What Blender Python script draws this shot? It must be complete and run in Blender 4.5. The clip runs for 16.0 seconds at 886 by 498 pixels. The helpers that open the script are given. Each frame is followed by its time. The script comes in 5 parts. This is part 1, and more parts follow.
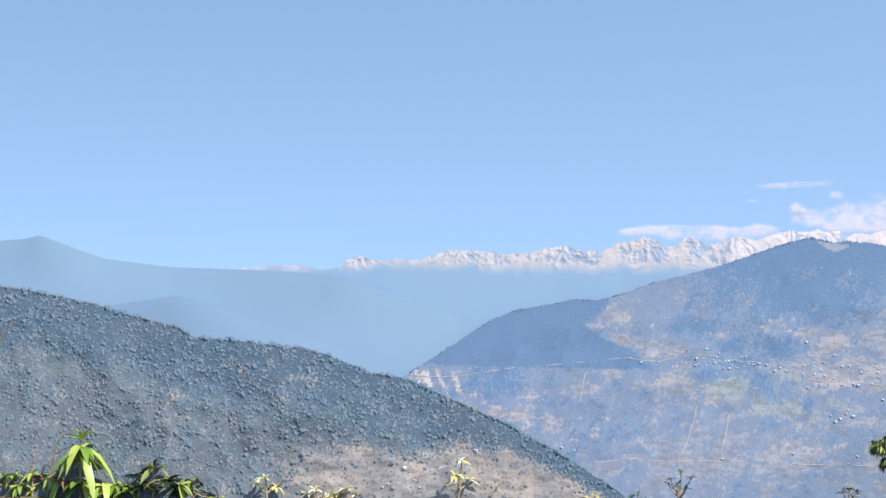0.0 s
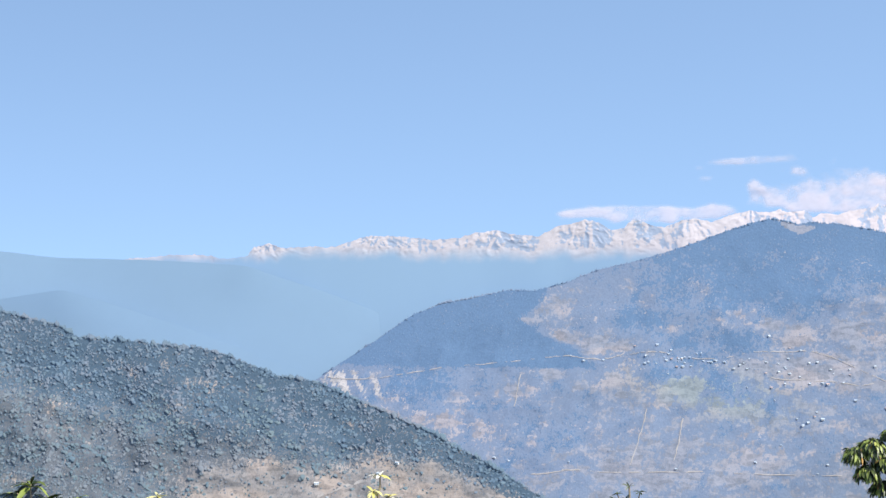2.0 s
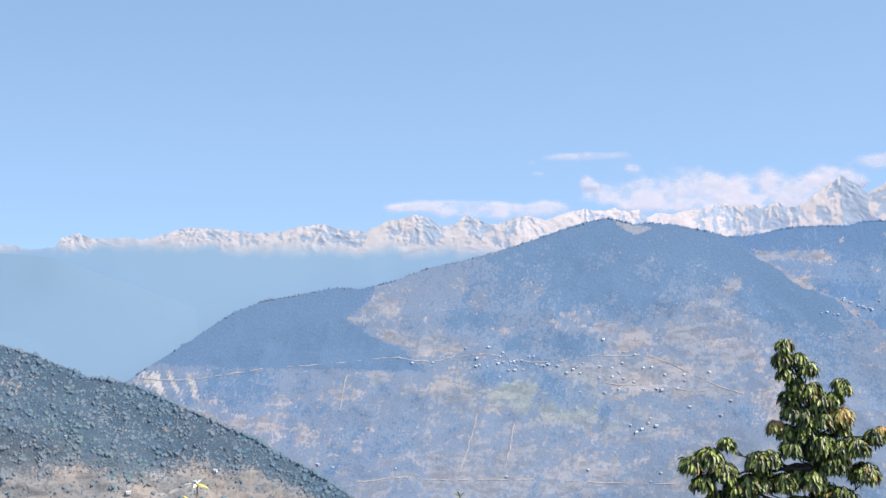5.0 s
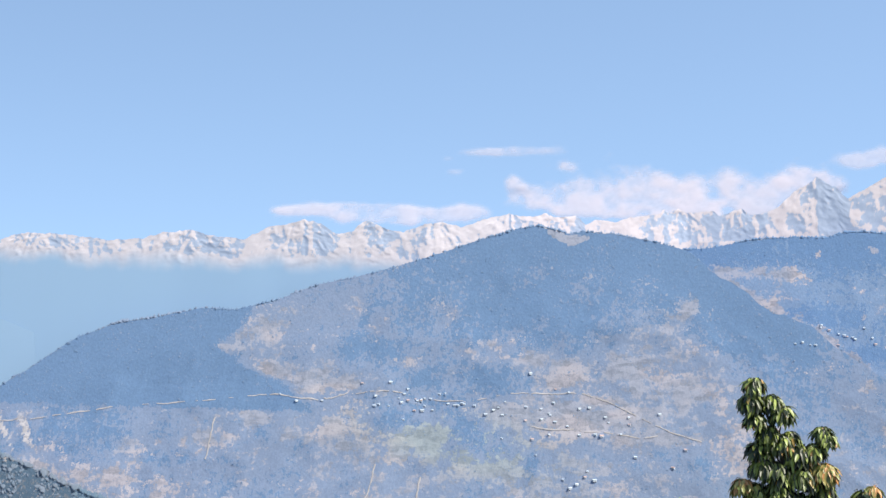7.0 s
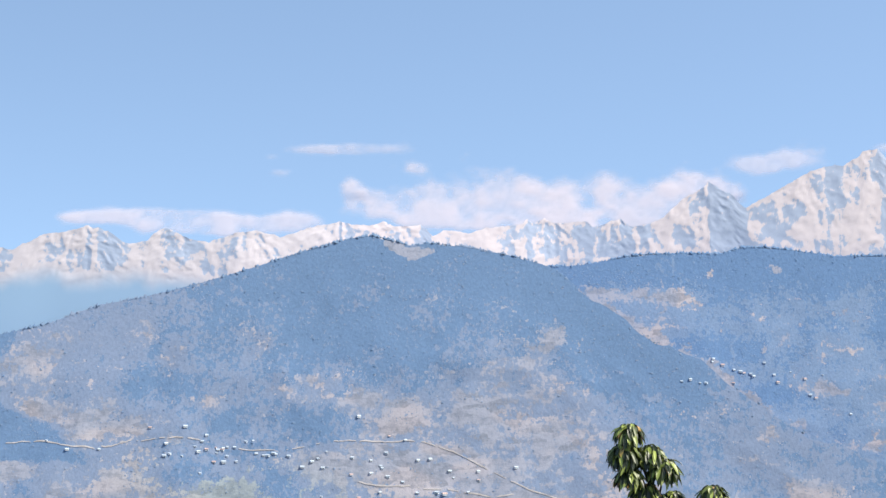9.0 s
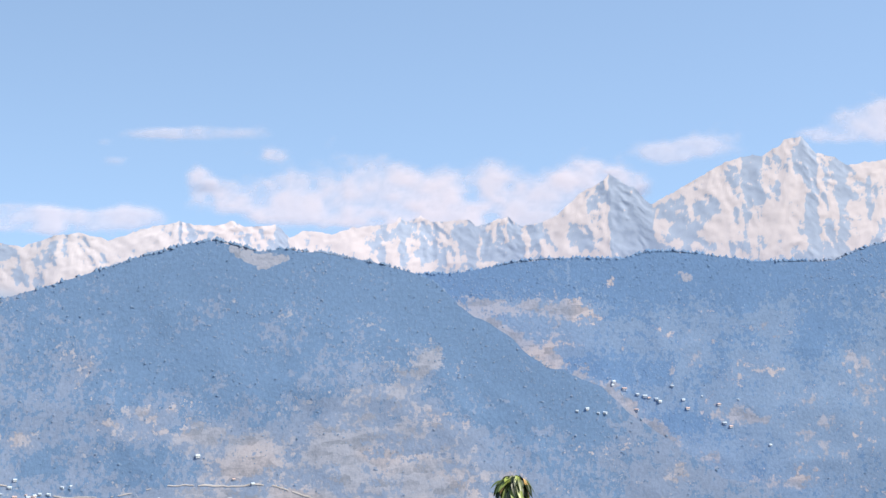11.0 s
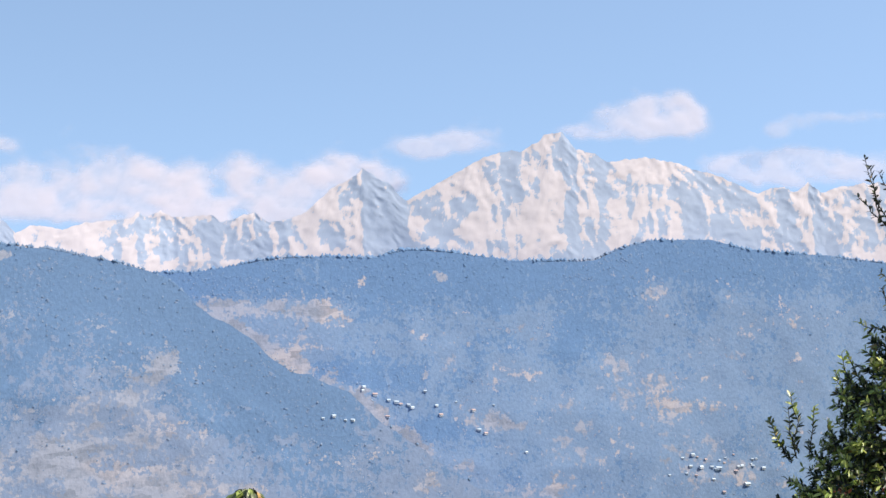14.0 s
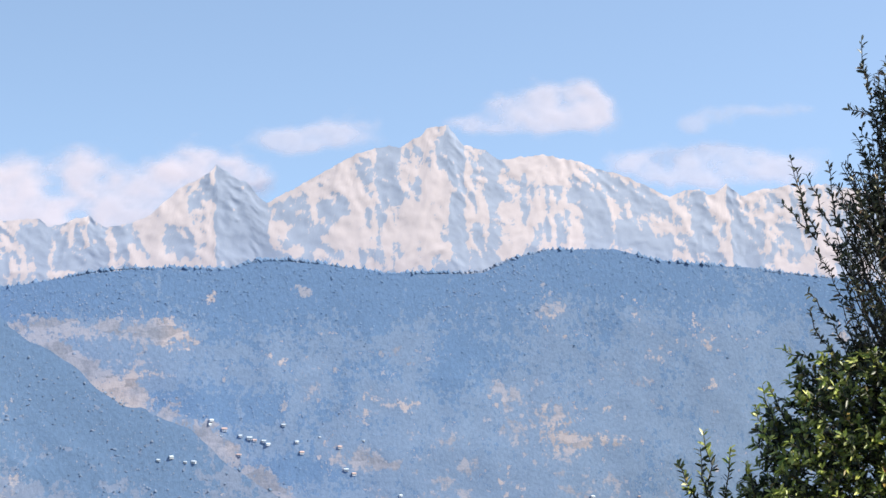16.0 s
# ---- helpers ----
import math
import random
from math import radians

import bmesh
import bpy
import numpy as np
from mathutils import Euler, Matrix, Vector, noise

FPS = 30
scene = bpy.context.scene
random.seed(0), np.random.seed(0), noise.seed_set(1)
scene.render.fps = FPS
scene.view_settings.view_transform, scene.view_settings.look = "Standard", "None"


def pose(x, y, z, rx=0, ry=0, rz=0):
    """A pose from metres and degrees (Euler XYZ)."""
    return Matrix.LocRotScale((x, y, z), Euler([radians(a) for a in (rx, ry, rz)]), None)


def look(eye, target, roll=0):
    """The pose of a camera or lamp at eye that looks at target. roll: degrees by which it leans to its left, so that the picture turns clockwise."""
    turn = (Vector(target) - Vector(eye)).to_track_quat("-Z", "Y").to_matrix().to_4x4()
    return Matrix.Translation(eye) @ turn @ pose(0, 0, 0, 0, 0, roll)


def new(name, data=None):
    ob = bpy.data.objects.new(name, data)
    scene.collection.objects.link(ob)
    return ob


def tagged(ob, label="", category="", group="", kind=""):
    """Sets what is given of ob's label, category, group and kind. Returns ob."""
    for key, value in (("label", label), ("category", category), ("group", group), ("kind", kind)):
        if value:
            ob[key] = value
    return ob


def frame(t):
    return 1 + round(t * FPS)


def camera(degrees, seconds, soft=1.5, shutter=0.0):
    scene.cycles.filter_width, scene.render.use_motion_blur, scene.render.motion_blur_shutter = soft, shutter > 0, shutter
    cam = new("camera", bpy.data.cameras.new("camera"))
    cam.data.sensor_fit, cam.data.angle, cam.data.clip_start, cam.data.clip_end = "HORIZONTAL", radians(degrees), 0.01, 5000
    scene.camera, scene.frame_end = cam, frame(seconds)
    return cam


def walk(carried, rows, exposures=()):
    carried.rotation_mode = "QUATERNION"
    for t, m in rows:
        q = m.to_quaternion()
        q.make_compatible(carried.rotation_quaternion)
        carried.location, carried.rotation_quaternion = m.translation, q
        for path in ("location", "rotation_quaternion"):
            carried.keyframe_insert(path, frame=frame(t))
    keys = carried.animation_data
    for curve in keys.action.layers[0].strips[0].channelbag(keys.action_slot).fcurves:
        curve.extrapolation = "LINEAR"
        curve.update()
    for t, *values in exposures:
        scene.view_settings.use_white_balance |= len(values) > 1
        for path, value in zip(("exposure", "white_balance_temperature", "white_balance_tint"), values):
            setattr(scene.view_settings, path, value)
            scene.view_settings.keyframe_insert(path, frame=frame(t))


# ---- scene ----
cam = camera(30.0, 16.0)
# seconds, place in metres, turn in degrees
PATH = [
    (0.0, -1.95, -3.59, 127.78, 90.113, -0.283, 14.117),
    (0.5, -5.93, 12.89, 126.43, 90.243, -0.202, 13.591),
    (1.0, -4.27, 23.14, 127.37, 89.866, 0.091, 13.655),
    (1.5, -4.62, 28.66, 127.29, 89.738, 0.223, 13.155),
    (2.0, -5.52, 31.87, 127.29, 89.720, 0.178, 12.309),
    (2.5, -5.21, 32.68, 129.35, 89.274, 0.203, 11.660),
    (3.0, -5.68, 32.13, 129.73, 89.095, 0.088, 10.739),
    (3.5, -5.78, 33.17, 129.84, 88.954, 0.118, 9.861),
    (4.0, -8.56, 33.65, 130.04, 88.888, -0.205, 8.177),
    (6.5, -12.41, 77.65, 130.66, 89.033, -1.228, 3.571),
    (7.0, -10.81, 90.56, 130.25, 89.238, -1.349, 3.179),
    (7.5, -9.32, 97.67, 129.56, 89.693, -1.504, 2.446),
    (8.0, -8.23, 105.94, 128.81, 90.108, -1.760, 1.320),
    (8.5, -6.45, 114.91, 128.50, 90.270, -1.818, 0.505),
    (9.0, -3.49, 129.65, 127.87, 90.537, -1.865, -0.233),
    (11.5, 0.67, 155.79, 133.80, 88.825, -1.893, -4.852),
    (12.0, 0.65, 156.23, 133.16, 89.361, -1.881, -6.176),
    (12.5, 1.77, 158.16, 133.26, 89.412, -1.855, -6.993),
    (13.0, 3.30, 161.51, 133.21, 89.400, -2.017, -8.154),
    (13.5, 4.22, 162.82, 132.42, 89.542, -2.166, -9.622),
    (14.0, 5.11, 163.45, 132.46, 89.458, -2.319, -11.021),
    (14.5, 5.33, 164.13, 132.26, 89.616, -2.524, -12.387),
    (15.0, 6.33, 164.38, 132.81, 89.465, -2.663, -13.129),
    (15.5, 10.36, 175.11, 133.45, 89.319, -2.659, -13.418),
    (16.0, 13.59, 182.17, 134.16, 89.204, -2.617, -13.614),
]
walk(cam, [(t, pose(x, y, z, rx, ry, rz)) for t, x, y, z, rx, ry, rz in PATH],
     exposures=[(0.0, 1.07, 6800, 4), (7.0, 1.06, 7000, 4), (16.0, 1.06, 7200, 5)])

# ---- sky and sun ----
SUN_TO = Vector((0.55, -0.22, 0.80)).normalized()
world = bpy.data.worlds.new("world")
scene.world = world
world.use_nodes = True
wn = world.node_tree.nodes
sky = wn.new("ShaderNodeTexSky")
sky.sky_type = "NISHITA"
sky.sun_disc = False
sky.sun_elevation = math.asin(SUN_TO.z)
sky.sun_rotation = math.atan2(SUN_TO.x, SUN_TO.y)
sky.altitude = 2200.0
sky.air_density = 1.0
sky.dust_density = 3.0
sky.ozone_density = 0.2
wn["Background"].inputs["Strength"].default_value = 0.15
wc = wn.new("ShaderNodeTexCoord")
lift = wn.new("ShaderNodeVectorMath")
lift.operation = "ADD"
lift.inputs[1].default_value = (0, 0, 0.33)
world.node_tree.links.new(wc.outputs["Generated"], lift.inputs[0])
world.node_tree.links.new(lift.outputs["Vector"], sky.inputs["Vector"])
world.node_tree.links.new(sky.outputs["Color"], wn["Background"].inputs["Color"])
sun_lamp = new("sun", bpy.data.lights.new("sun", "SUN"))
sun_lamp.data.energy = 3.4
sun_lamp.data.angle = radians(0.5)
sun_lamp.data.color = (1.0, 0.95, 0.88)
sun_lamp.matrix_world = look((0, 0, 900), Vector((0, 0, 900)) - SUN_TO)


# ---- helpers of this place ----
def mesh_from(name, verts, faces, smooth=False):
    me = bpy.data.meshes.new(name)
    verts = np.asarray(verts, dtype=np.float32)
    faces = np.asarray(faces, dtype=np.int32)
    n, k = faces.shape
    me.vertices.add(len(verts))
    me.vertices.foreach_set("co", verts.ravel())
    me.loops.add(n * k)
    me.loops.foreach_set("vertex_index", faces.ravel())
    me.polygons.add(n)
    me.polygons.foreach_set("loop_start", np.arange(0, n * k, k, dtype=np.int32))
    me.polygons.foreach_set("loop_total", np.full(n, k, dtype=np.int32))
    me.polygons.foreach_set("use_smooth", np.full(n, smooth))
    me.update(calc_edges=True)
    me.validate()
    return me


def two_slopes(name, front, back, smooth=True):
    """A ridge of two grids of points, front and back, that meet in a sharp crest."""
    verts, quads, o = [], [], 0
    for P in (front, back):
        n, k = P.shape[:2]
        idx = np.arange(n * k).reshape(n, k) + o
        quads.append(np.stack([idx[:-1, :-1], idx[1:, :-1], idx[1:, 1:], idx[:-1, 1:]], -1).reshape(-1, 4))
        verts.append(P.reshape(-1, 3))
        o += n * k
    return mesh_from(name, np.concatenate(verts), np.concatenate(quads), smooth)


def colour(me, name, rgb):
    rgba = np.ones((len(rgb), 4), dtype=np.float32)
    rgba[:, :3] = rgb
    att = me.attributes.new(name, "FLOAT_COLOR", "POINT")
    att.data.foreach_set("color", rgba.ravel())


def hash2(i, j, seed):
    h = np.sin(i * 127.1 + j * 311.7 + seed * 74.7) * 43758.5453
    return h - np.floor(h)


def value_noise(x, y, seed=0):
    i, j = np.floor(x), np.floor(y)
    u, v = x - i, y - j
    u, v = u * u * (3 - 2 * u), v * v * (3 - 2 * v)
    a, b = hash2(i, j, seed), hash2(i + 1, j, seed)
    c, d = hash2(i, j + 1, seed), hash2(i + 1, j + 1, seed)
    return (a * (1 - u) + b * u) * (1 - v) + (c * (1 - u) + d * u) * v


def fbm(x, y, octaves=5, seed=0, gain=0.5):
    x, y = np.asarray(x, float), np.asarray(y, float)
    total, amp, norm = 0.0, 1.0, 0.0
    for o in range(octaves):
        total = total + amp * value_noise(x * 2 ** o + 13.7 * o, y * 2 ** o - 7.3 * o, seed + o)
        norm += amp
        amp *= gain
    return total / norm


def facets(x, y, seed=0):
    """Planar facets: heights on a lattice of triangles, joined by straight creases."""
    i, j = np.floor(x), np.floor(y)
    u, v = x - i, y - j
    a, b = hash2(i, j, seed), hash2(i + 1, j, seed)
    c, d = hash2(i, j + 1, seed), hash2(i + 1, j + 1, seed)
    return np.where(u > v, a + (b - a) * u + (d - b) * v, a + (d - c) * u + (c - a) * v) - 0.5


def ridged(x, y, octaves=5, seed=0, gain=0.55):
    x, y = np.asarray(x, float), np.asarray(y, float)
    total, amp, norm = 0.0, 1.0, 0.0
    for o in range(octaves):
        n = 1 - np.abs(2 * value_noise(x * 2 ** o + 5.1 * o, y * 2 ** o + 3.3 * o, seed + o) - 1)
        total = total + amp * n * n
        norm += amp
        amp *= gain
    return total / norm


def smooth01(a, b, x):
    k = np.clip((x - a) / (b - a), 0, 1)
    return k * k * (3 - 2 * k)


def part(name, me, material, parent=None, label=""):
    ob = new(name, me)
    if material is not None:
        me.materials.clear()
        me.materials.append(material)
    if parent is not None:
        ob.parent = parent
        ob.matrix_parent_inverse = parent.matrix_basis.inverted()
    return tagged(ob, label=label)


# ---- materials ----
def mat(name):
    m = bpy.data.materials.new(name)
    m.use_nodes = True
    return m, m.node_tree.nodes, m.node_tree.links, m.node_tree.nodes["Principled BSDF"]


# sheen tint that imitates aerial haze on the hills
HAZE_TINT = (0.45, 0.68, 1.0)


def land_material(name, grain, bump, sheen, sheen_tint, contrast=0.35, rough=0.95):
    """Land cover from the colour attribute, broken up by grain at two sizes."""
    m, n, l, p = mat(name)
    att = n.new("ShaderNodeAttribute")
    att.attribute_name = "cover"
    geo = n.new("ShaderNodeNewGeometry")
    fine = n.new("ShaderNodeTexNoise")
    fine.inputs["Scale"].default_value = grain
    fine.inputs["Detail"].default_value = 6
    fine.inputs["Roughness"].default_value = 0.7
    wide = n.new("ShaderNodeTexNoise")
    wide.inputs["Scale"].default_value = grain * 0.12
    wide.inputs["Detail"].default_value = 4
    l.new(geo.outputs["Position"], fine.inputs["Vector"])
    l.new(geo.outputs["Position"], wide.inputs["Vector"])
    add = n.new("ShaderNodeMath")
    add.operation = "ADD"
    l.new(fine.outputs["Fac"], add.inputs[0])
    l.new(wide.outputs["Fac"], add.inputs[1])
    ramp = n.new("ShaderNodeMapRange")
    ramp.inputs["From Min"].default_value = 0.75
    ramp.inputs["From Max"].default_value = 1.25
    ramp.inputs["To Min"].default_value = 1 - contrast
    ramp.inputs["To Max"].default_value = 1 + contrast
    l.new(add.outputs[0], ramp.inputs["Value"])
    mul = n.new("ShaderNodeVectorMath")
    mul.operation = "SCALE"
    l.new(att.outputs["Color"], mul.inputs[0])
    l.new(ramp.outputs["Result"], mul.inputs["Scale"])
    l.new(mul.outputs["Vector"], p.inputs["Base Color"])
    bmp = n.new("ShaderNodeBump")
    bmp.inputs["Strength"].default_value = bump
    bmp.inputs["Distance"].default_value = 0.5
    l.new(fine.outputs["Fac"], bmp.inputs["Height"])
    l.new(bmp.outputs["Normal"], p.inputs["Normal"])
    p.inputs["Roughness"].default_value = rough
    p.inputs["Specular IOR Level"].default_value = 0.2
    p.inputs["Sheen Weight"].default_value = sheen
    p.inputs["Sheen Roughness"].default_value = 1.0
    p.inputs["Sheen Tint"].default_value = (*sheen_tint, 1)
    return m


def wooded_material(name, dense, scrub, grain, sheen, terraces=0.5, edge=0.4):
    """A far hillside: dense woods and scrub (attribute dense) broken by fields and clearings (attribute open)."""
    m, n, l, p = mat(name)
    geo = n.new("ShaderNodeNewGeometry")
    cov = n.new("ShaderNodeAttribute")
    cov.attribute_name = "cover"
    opn = n.new("ShaderNodeAttribute")
    opn.attribute_name = "open"
    thick = n.new("ShaderNodeAttribute")
    thick.attribute_name = "dense"

    def noise_at(scale, detail, rough, distort=0.0, turn=0.0):
        mp = n.new("ShaderNodeMapping")
        mp.inputs["Scale"].default_value = scale
        mp.inputs["Rotation"].default_value = (0, radians(turn), 0)
        l.new(geo.outputs["Position"], mp.inputs["Vector"])
        no = n.new("ShaderNodeTexNoise")
        no.inputs["Scale"].default_value = 1.0
        no.inputs["Detail"].default_value = detail
        no.inputs["Roughness"].default_value = rough
        no.inputs["Distortion"].default_value = distort
        l.new(mp.outputs["Vector"], no.inputs["Vector"])
        return no.outputs["Fac"]

    def madd(a, k, b):
        x = n.new("ShaderNodeMath")
        x.operation = "MULTIPLY_ADD"
        l.new(a, x.inputs[0])
        x.inputs[1].default_value = k
        if isinstance(b, float):
            x.inputs[2].default_value = b
        else:
            l.new(b, x.inputs[2])
        return x.outputs[0]

    def span(a, lo, hi, to_lo=0.0, to_hi=1.0):
        x = n.new("ShaderNodeMapRange")
        x.interpolation_type = "SMOOTHSTEP"
        for key, value in (("From Min", lo), ("From Max", hi), ("To Min", to_lo), ("To Max", to_hi)):
            x.inputs[key].default_value = value
        l.new(a, x.inputs["Value"])
        return x.outputs["Result"]

    def mixed(fac, a, b):
        x = n.new("ShaderNodeMixRGB")
        l.new(fac, x.inputs["Fac"])
        for key, c in (("Color1", a), ("Color2", b)):
            if isinstance(c, tuple):
                x.inputs[key].default_value = (*c, 1)
            else:
                l.new(c, x.inputs[key])
        return x.outputs["Color"]

    tree = noise_at((grain * 1.7, grain, grain * 1.5), 4, 0.6)
    fine = noise_at((grain, grain * 0.6, grain * 0.8), 7, 0.7)
    mid = noise_at((grain * 0.22, 0.16, grain * 0.30), 7, 0.62, 0.9, 14.0)
    rill = noise_at((0.8, 0.2, 0.3), 6, 0.65, 0.8, 28.0)
    bench = noise_at((0.35, 0.18, 2.2), 6, 0.66, 0.8)
    total = madd(opn.outputs["Fac"], 0.92, -3.1)
    step = noise_at((0.9, 0.4, 6.5), 5, 0.6, 0.5)
    for src, k in ((fine, 2.9), (mid, 1.5), (rill, 1.0 - terraces), (bench, terraces), (step, 0.4)):
        total = madd(src, k, total)
    total = madd(span(tree, 0.58, 0.7), 0.25, total)
    openness = span(total, 0.26 - 0.5 * edge, 0.26 + 0.5 * edge)
    closed = madd(thick.outputs["Fac"], 0.75, -2.88)
    for src, k in ((fine, 3.4), (mid, 1.4), (rill, 0.7)):
        closed = madd(src, k, closed)
    wood = mixed(span(closed, 0.08, 0.26), scrub, dense)
    tone = n.new("ShaderNodeVectorMath")
    tone.operation = "SCALE"
    l.new(wood, tone.inputs[0])
    l.new(span(tree, 0.36, 0.66, 0.92, 1.1), tone.inputs["Scale"])
    # parcels of field, each its own tone
    mp = n.new("ShaderNodeMapping")
    mp.inputs["Scale"].default_value = (0.55, 0.2, 1.5)
    l.new(geo.outputs["Position"], mp.inputs["Vector"])
    bent = n.new("ShaderNodeVectorMath")
    bent.operation = "ADD"
    l.new(mp.outputs["Vector"], bent.inputs[0])
    l.new(mid, bent.inputs[1])
    cells = n.new("ShaderNodeTexVoronoi")
    cells.inputs["Scale"].default_value = 1.0
    l.new(bent.outputs["Vector"], cells.inputs["Vector"])
    grey = n.new("ShaderNodeSeparateColor")
    l.new(cells.outputs["Color"], grey.inputs["Color"])
    field = n.new("ShaderNodeVectorMath")
    field.operation = "SCALE"
    l.new(cov.outputs["Color"], field.inputs[0])
    l.new(span(madd(grey.outputs[0], 0.35, madd(step, 0.35, madd(rill, 0.2, fine))), 0.65, 1.15, 0.7, 1.25), field.inputs["Scale"])
    l.new(mixed(openness, tone.outputs["Vector"], field.outputs["Vector"]), p.inputs["Base Color"])
    bmp = n.new("ShaderNodeBump")
    bmp.inputs["Strength"].default_value = 0.18
    bmp.inputs["Distance"].default_value = 0.3
    l.new(tree, bmp.inputs["Height"])
    l.new(bmp.outputs["Normal"], p.inputs["Normal"])
    p.inputs["Roughness"].default_value = 0.95
    p.inputs["Specular IOR Level"].default_value = 0.15
    # rough blue sheen stands in for haze over the slope
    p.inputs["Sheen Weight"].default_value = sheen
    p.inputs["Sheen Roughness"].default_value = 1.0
    p.inputs["Sheen Tint"].default_value = (*HAZE_TINT, 1)
    return m


def canopy_material(name, dark, light, bare, bare_size, sheen, soft=0.8):
    """Tree crowns, each clump its own tone, leafless stands in patches, light passing through the leaves."""
    m, n, l, p = mat(name)
    geo = n.new("ShaderNodeNewGeometry")
    ramp = n.new("ShaderNodeValToRGB")
    ramp.color_ramp.elements[0].color = (*dark, 1)
    ramp.color_ramp.elements[1].color = (*light, 1)
    l.new(geo.outputs["Random Per Island"], ramp.inputs["Fac"])
    wide = n.new("ShaderNodeTexNoise")
    wide.inputs["Scale"].default_value = bare_size
    wide.inputs["Detail"].default_value = 5
    wide.inputs["Roughness"].default_value = 0.65
    l.new(geo.outputs["Position"], wide.inputs["Vector"])
    patch = n.new("ShaderNodeMapRange")
    patch.inputs["From Min"].default_value = 0.47
    patch.inputs["From Max"].default_value = 0.57
    l.new(wide.outputs["Fac"], patch.inputs["Value"])
    two = n.new("ShaderNodeMixRGB")
    two.inputs["Color2"].default_value = (*bare, 1)
    l.new(patch.outputs["Result"], two.inputs["Fac"])
    l.new(ramp.outputs["Color"], two.inputs["Color1"])
    noi = n.new("ShaderNodeTexNoise")
    noi.inputs["Scale"].default_value = 2.5
    noi.inputs["Detail"].default_value = 5
    l.new(geo.outputs["Position"], noi.inputs["Vector"])
    rng = n.new("ShaderNodeMapRange")
    rng.inputs["From Min"].default_value = 0.3
    rng.inputs["From Max"].default_value = 0.7
    rng.inputs["To Min"].default_value = 0.8
    rng.inputs["To Max"].default_value = 1.2
    l.new(noi.outputs["Fac"], rng.inputs["Value"])
    mul = n.new("ShaderNodeVectorMath")
    mul.operation = "SCALE"
    l.new(two.outputs["Color"], mul.inputs[0])
    l.new(rng.outputs["Result"], mul.inputs["Scale"])
    l.new(mul.outputs["Vector"], p.inputs["Base Color"])
    # crown normals bent towards the slope, softening contrast as haze would
    fluffy = n.new("ShaderNodeMix")
    fluffy.data_type = "VECTOR"
    fluffy.inputs["Factor"].default_value = soft
    fluffy.inputs[5].default_value = (0.15, -0.85, 0.5)
    l.new(geo.outputs["Normal"], fluffy.inputs[4])
    norm = n.new("ShaderNodeVectorMath")
    norm.operation = "NORMALIZE"
    l.new(fluffy.outputs[1], norm.inputs[0])
    l.new(norm.outputs["Vector"], p.inputs["Normal"])
    p.inputs["Roughness"].default_value = 0.9
    p.inputs["Specular IOR Level"].default_value = 0.15
    # same blue sheen, imitating haze over the crowns
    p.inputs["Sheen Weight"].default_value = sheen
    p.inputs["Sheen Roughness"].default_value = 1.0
    p.inputs["Sheen Tint"].default_value = (*HAZE_TINT, 1)
    return m


def snow_material():
    """Snow over slopes, with blue-grey rock and painted blue shade in bands that follow the fall of the ground."""
    m, n, l, p = mat("snow_rock_and_shade")
    att = n.new("ShaderNodeAttribute")
    att.attribute_name = "cover"
    bare = n.new("ShaderNodeAttribute")
    bare.attribute_name = "bare"
    geo = n.new("ShaderNodeNewGeometry")
    noises = []
    for scale, turn in (((0.3, 0.12, 0.24), 36), ((2.2, 0.3, 1.5), -34)):
        mp = n.new("ShaderNodeMapping")
        mp.inputs["Rotation"].default_value = (0, radians(turn), 0)
        mp.inputs["Scale"].default_value = scale
        l.new(geo.outputs["Position"], mp.inputs["Vector"])
        no = n.new("ShaderNodeTexNoise")
        no.inputs["Scale"].default_value = 1.0
        no.inputs["Detail"].default_value = 9
        no.inputs["Roughness"].default_value = 0.62
        no.inputs["Distortion"].default_value = 1.2
        l.new(mp.outputs["Vector"], no.inputs["Vector"])
        noises.append(no)
    mx = n.new("ShaderNodeMath")
    mx.operation = "MULTIPLY_ADD"
    mx.inputs[1].default_value = 0.5
    l.new(noises[1].outputs["Fac"], mx.inputs[0])
    l.new(noises[0].outputs["Fac"], mx.inputs[2])
    add = n.new("ShaderNodeMath")
    add.operation = "ADD"
    l.new(mx.outputs[0], add.inputs[0])
    l.new(bare.outputs["Fac"], add.inputs[1])
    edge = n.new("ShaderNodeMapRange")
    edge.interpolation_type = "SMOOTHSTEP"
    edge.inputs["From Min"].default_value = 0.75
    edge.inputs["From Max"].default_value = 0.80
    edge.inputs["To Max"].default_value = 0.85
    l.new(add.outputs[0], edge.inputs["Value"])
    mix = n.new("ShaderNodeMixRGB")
    # one blue-grey for rock and for the shade painted with it
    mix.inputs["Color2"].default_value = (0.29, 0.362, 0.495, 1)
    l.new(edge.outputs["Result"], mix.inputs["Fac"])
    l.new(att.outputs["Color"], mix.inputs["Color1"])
    l.new(mix.outputs["Color"], p.inputs["Base Color"])
    bmp = n.new("ShaderNodeBump")
    firm = n.new("ShaderNodeMapRange")
    firm.inputs["From Min"].default_value = -1.2
    firm.inputs["From Max"].default_value = -0.3
    firm.inputs["To Max"].default_value = 0.05
    l.new(bare.outputs["Fac"], firm.inputs["Value"])
    l.new(firm.outputs["Result"], bmp.inputs["Strength"])
    bmp.inputs["Distance"].default_value = 0.7
    l.new(mx.outputs[0], bmp.inputs["Height"])
    l.new(bmp.outputs["Normal"], p.inputs["Normal"])
    p.inputs["Roughness"].default_value = 0.75
    p.inputs["Specular IOR Level"].default_value = 0.2
    return m


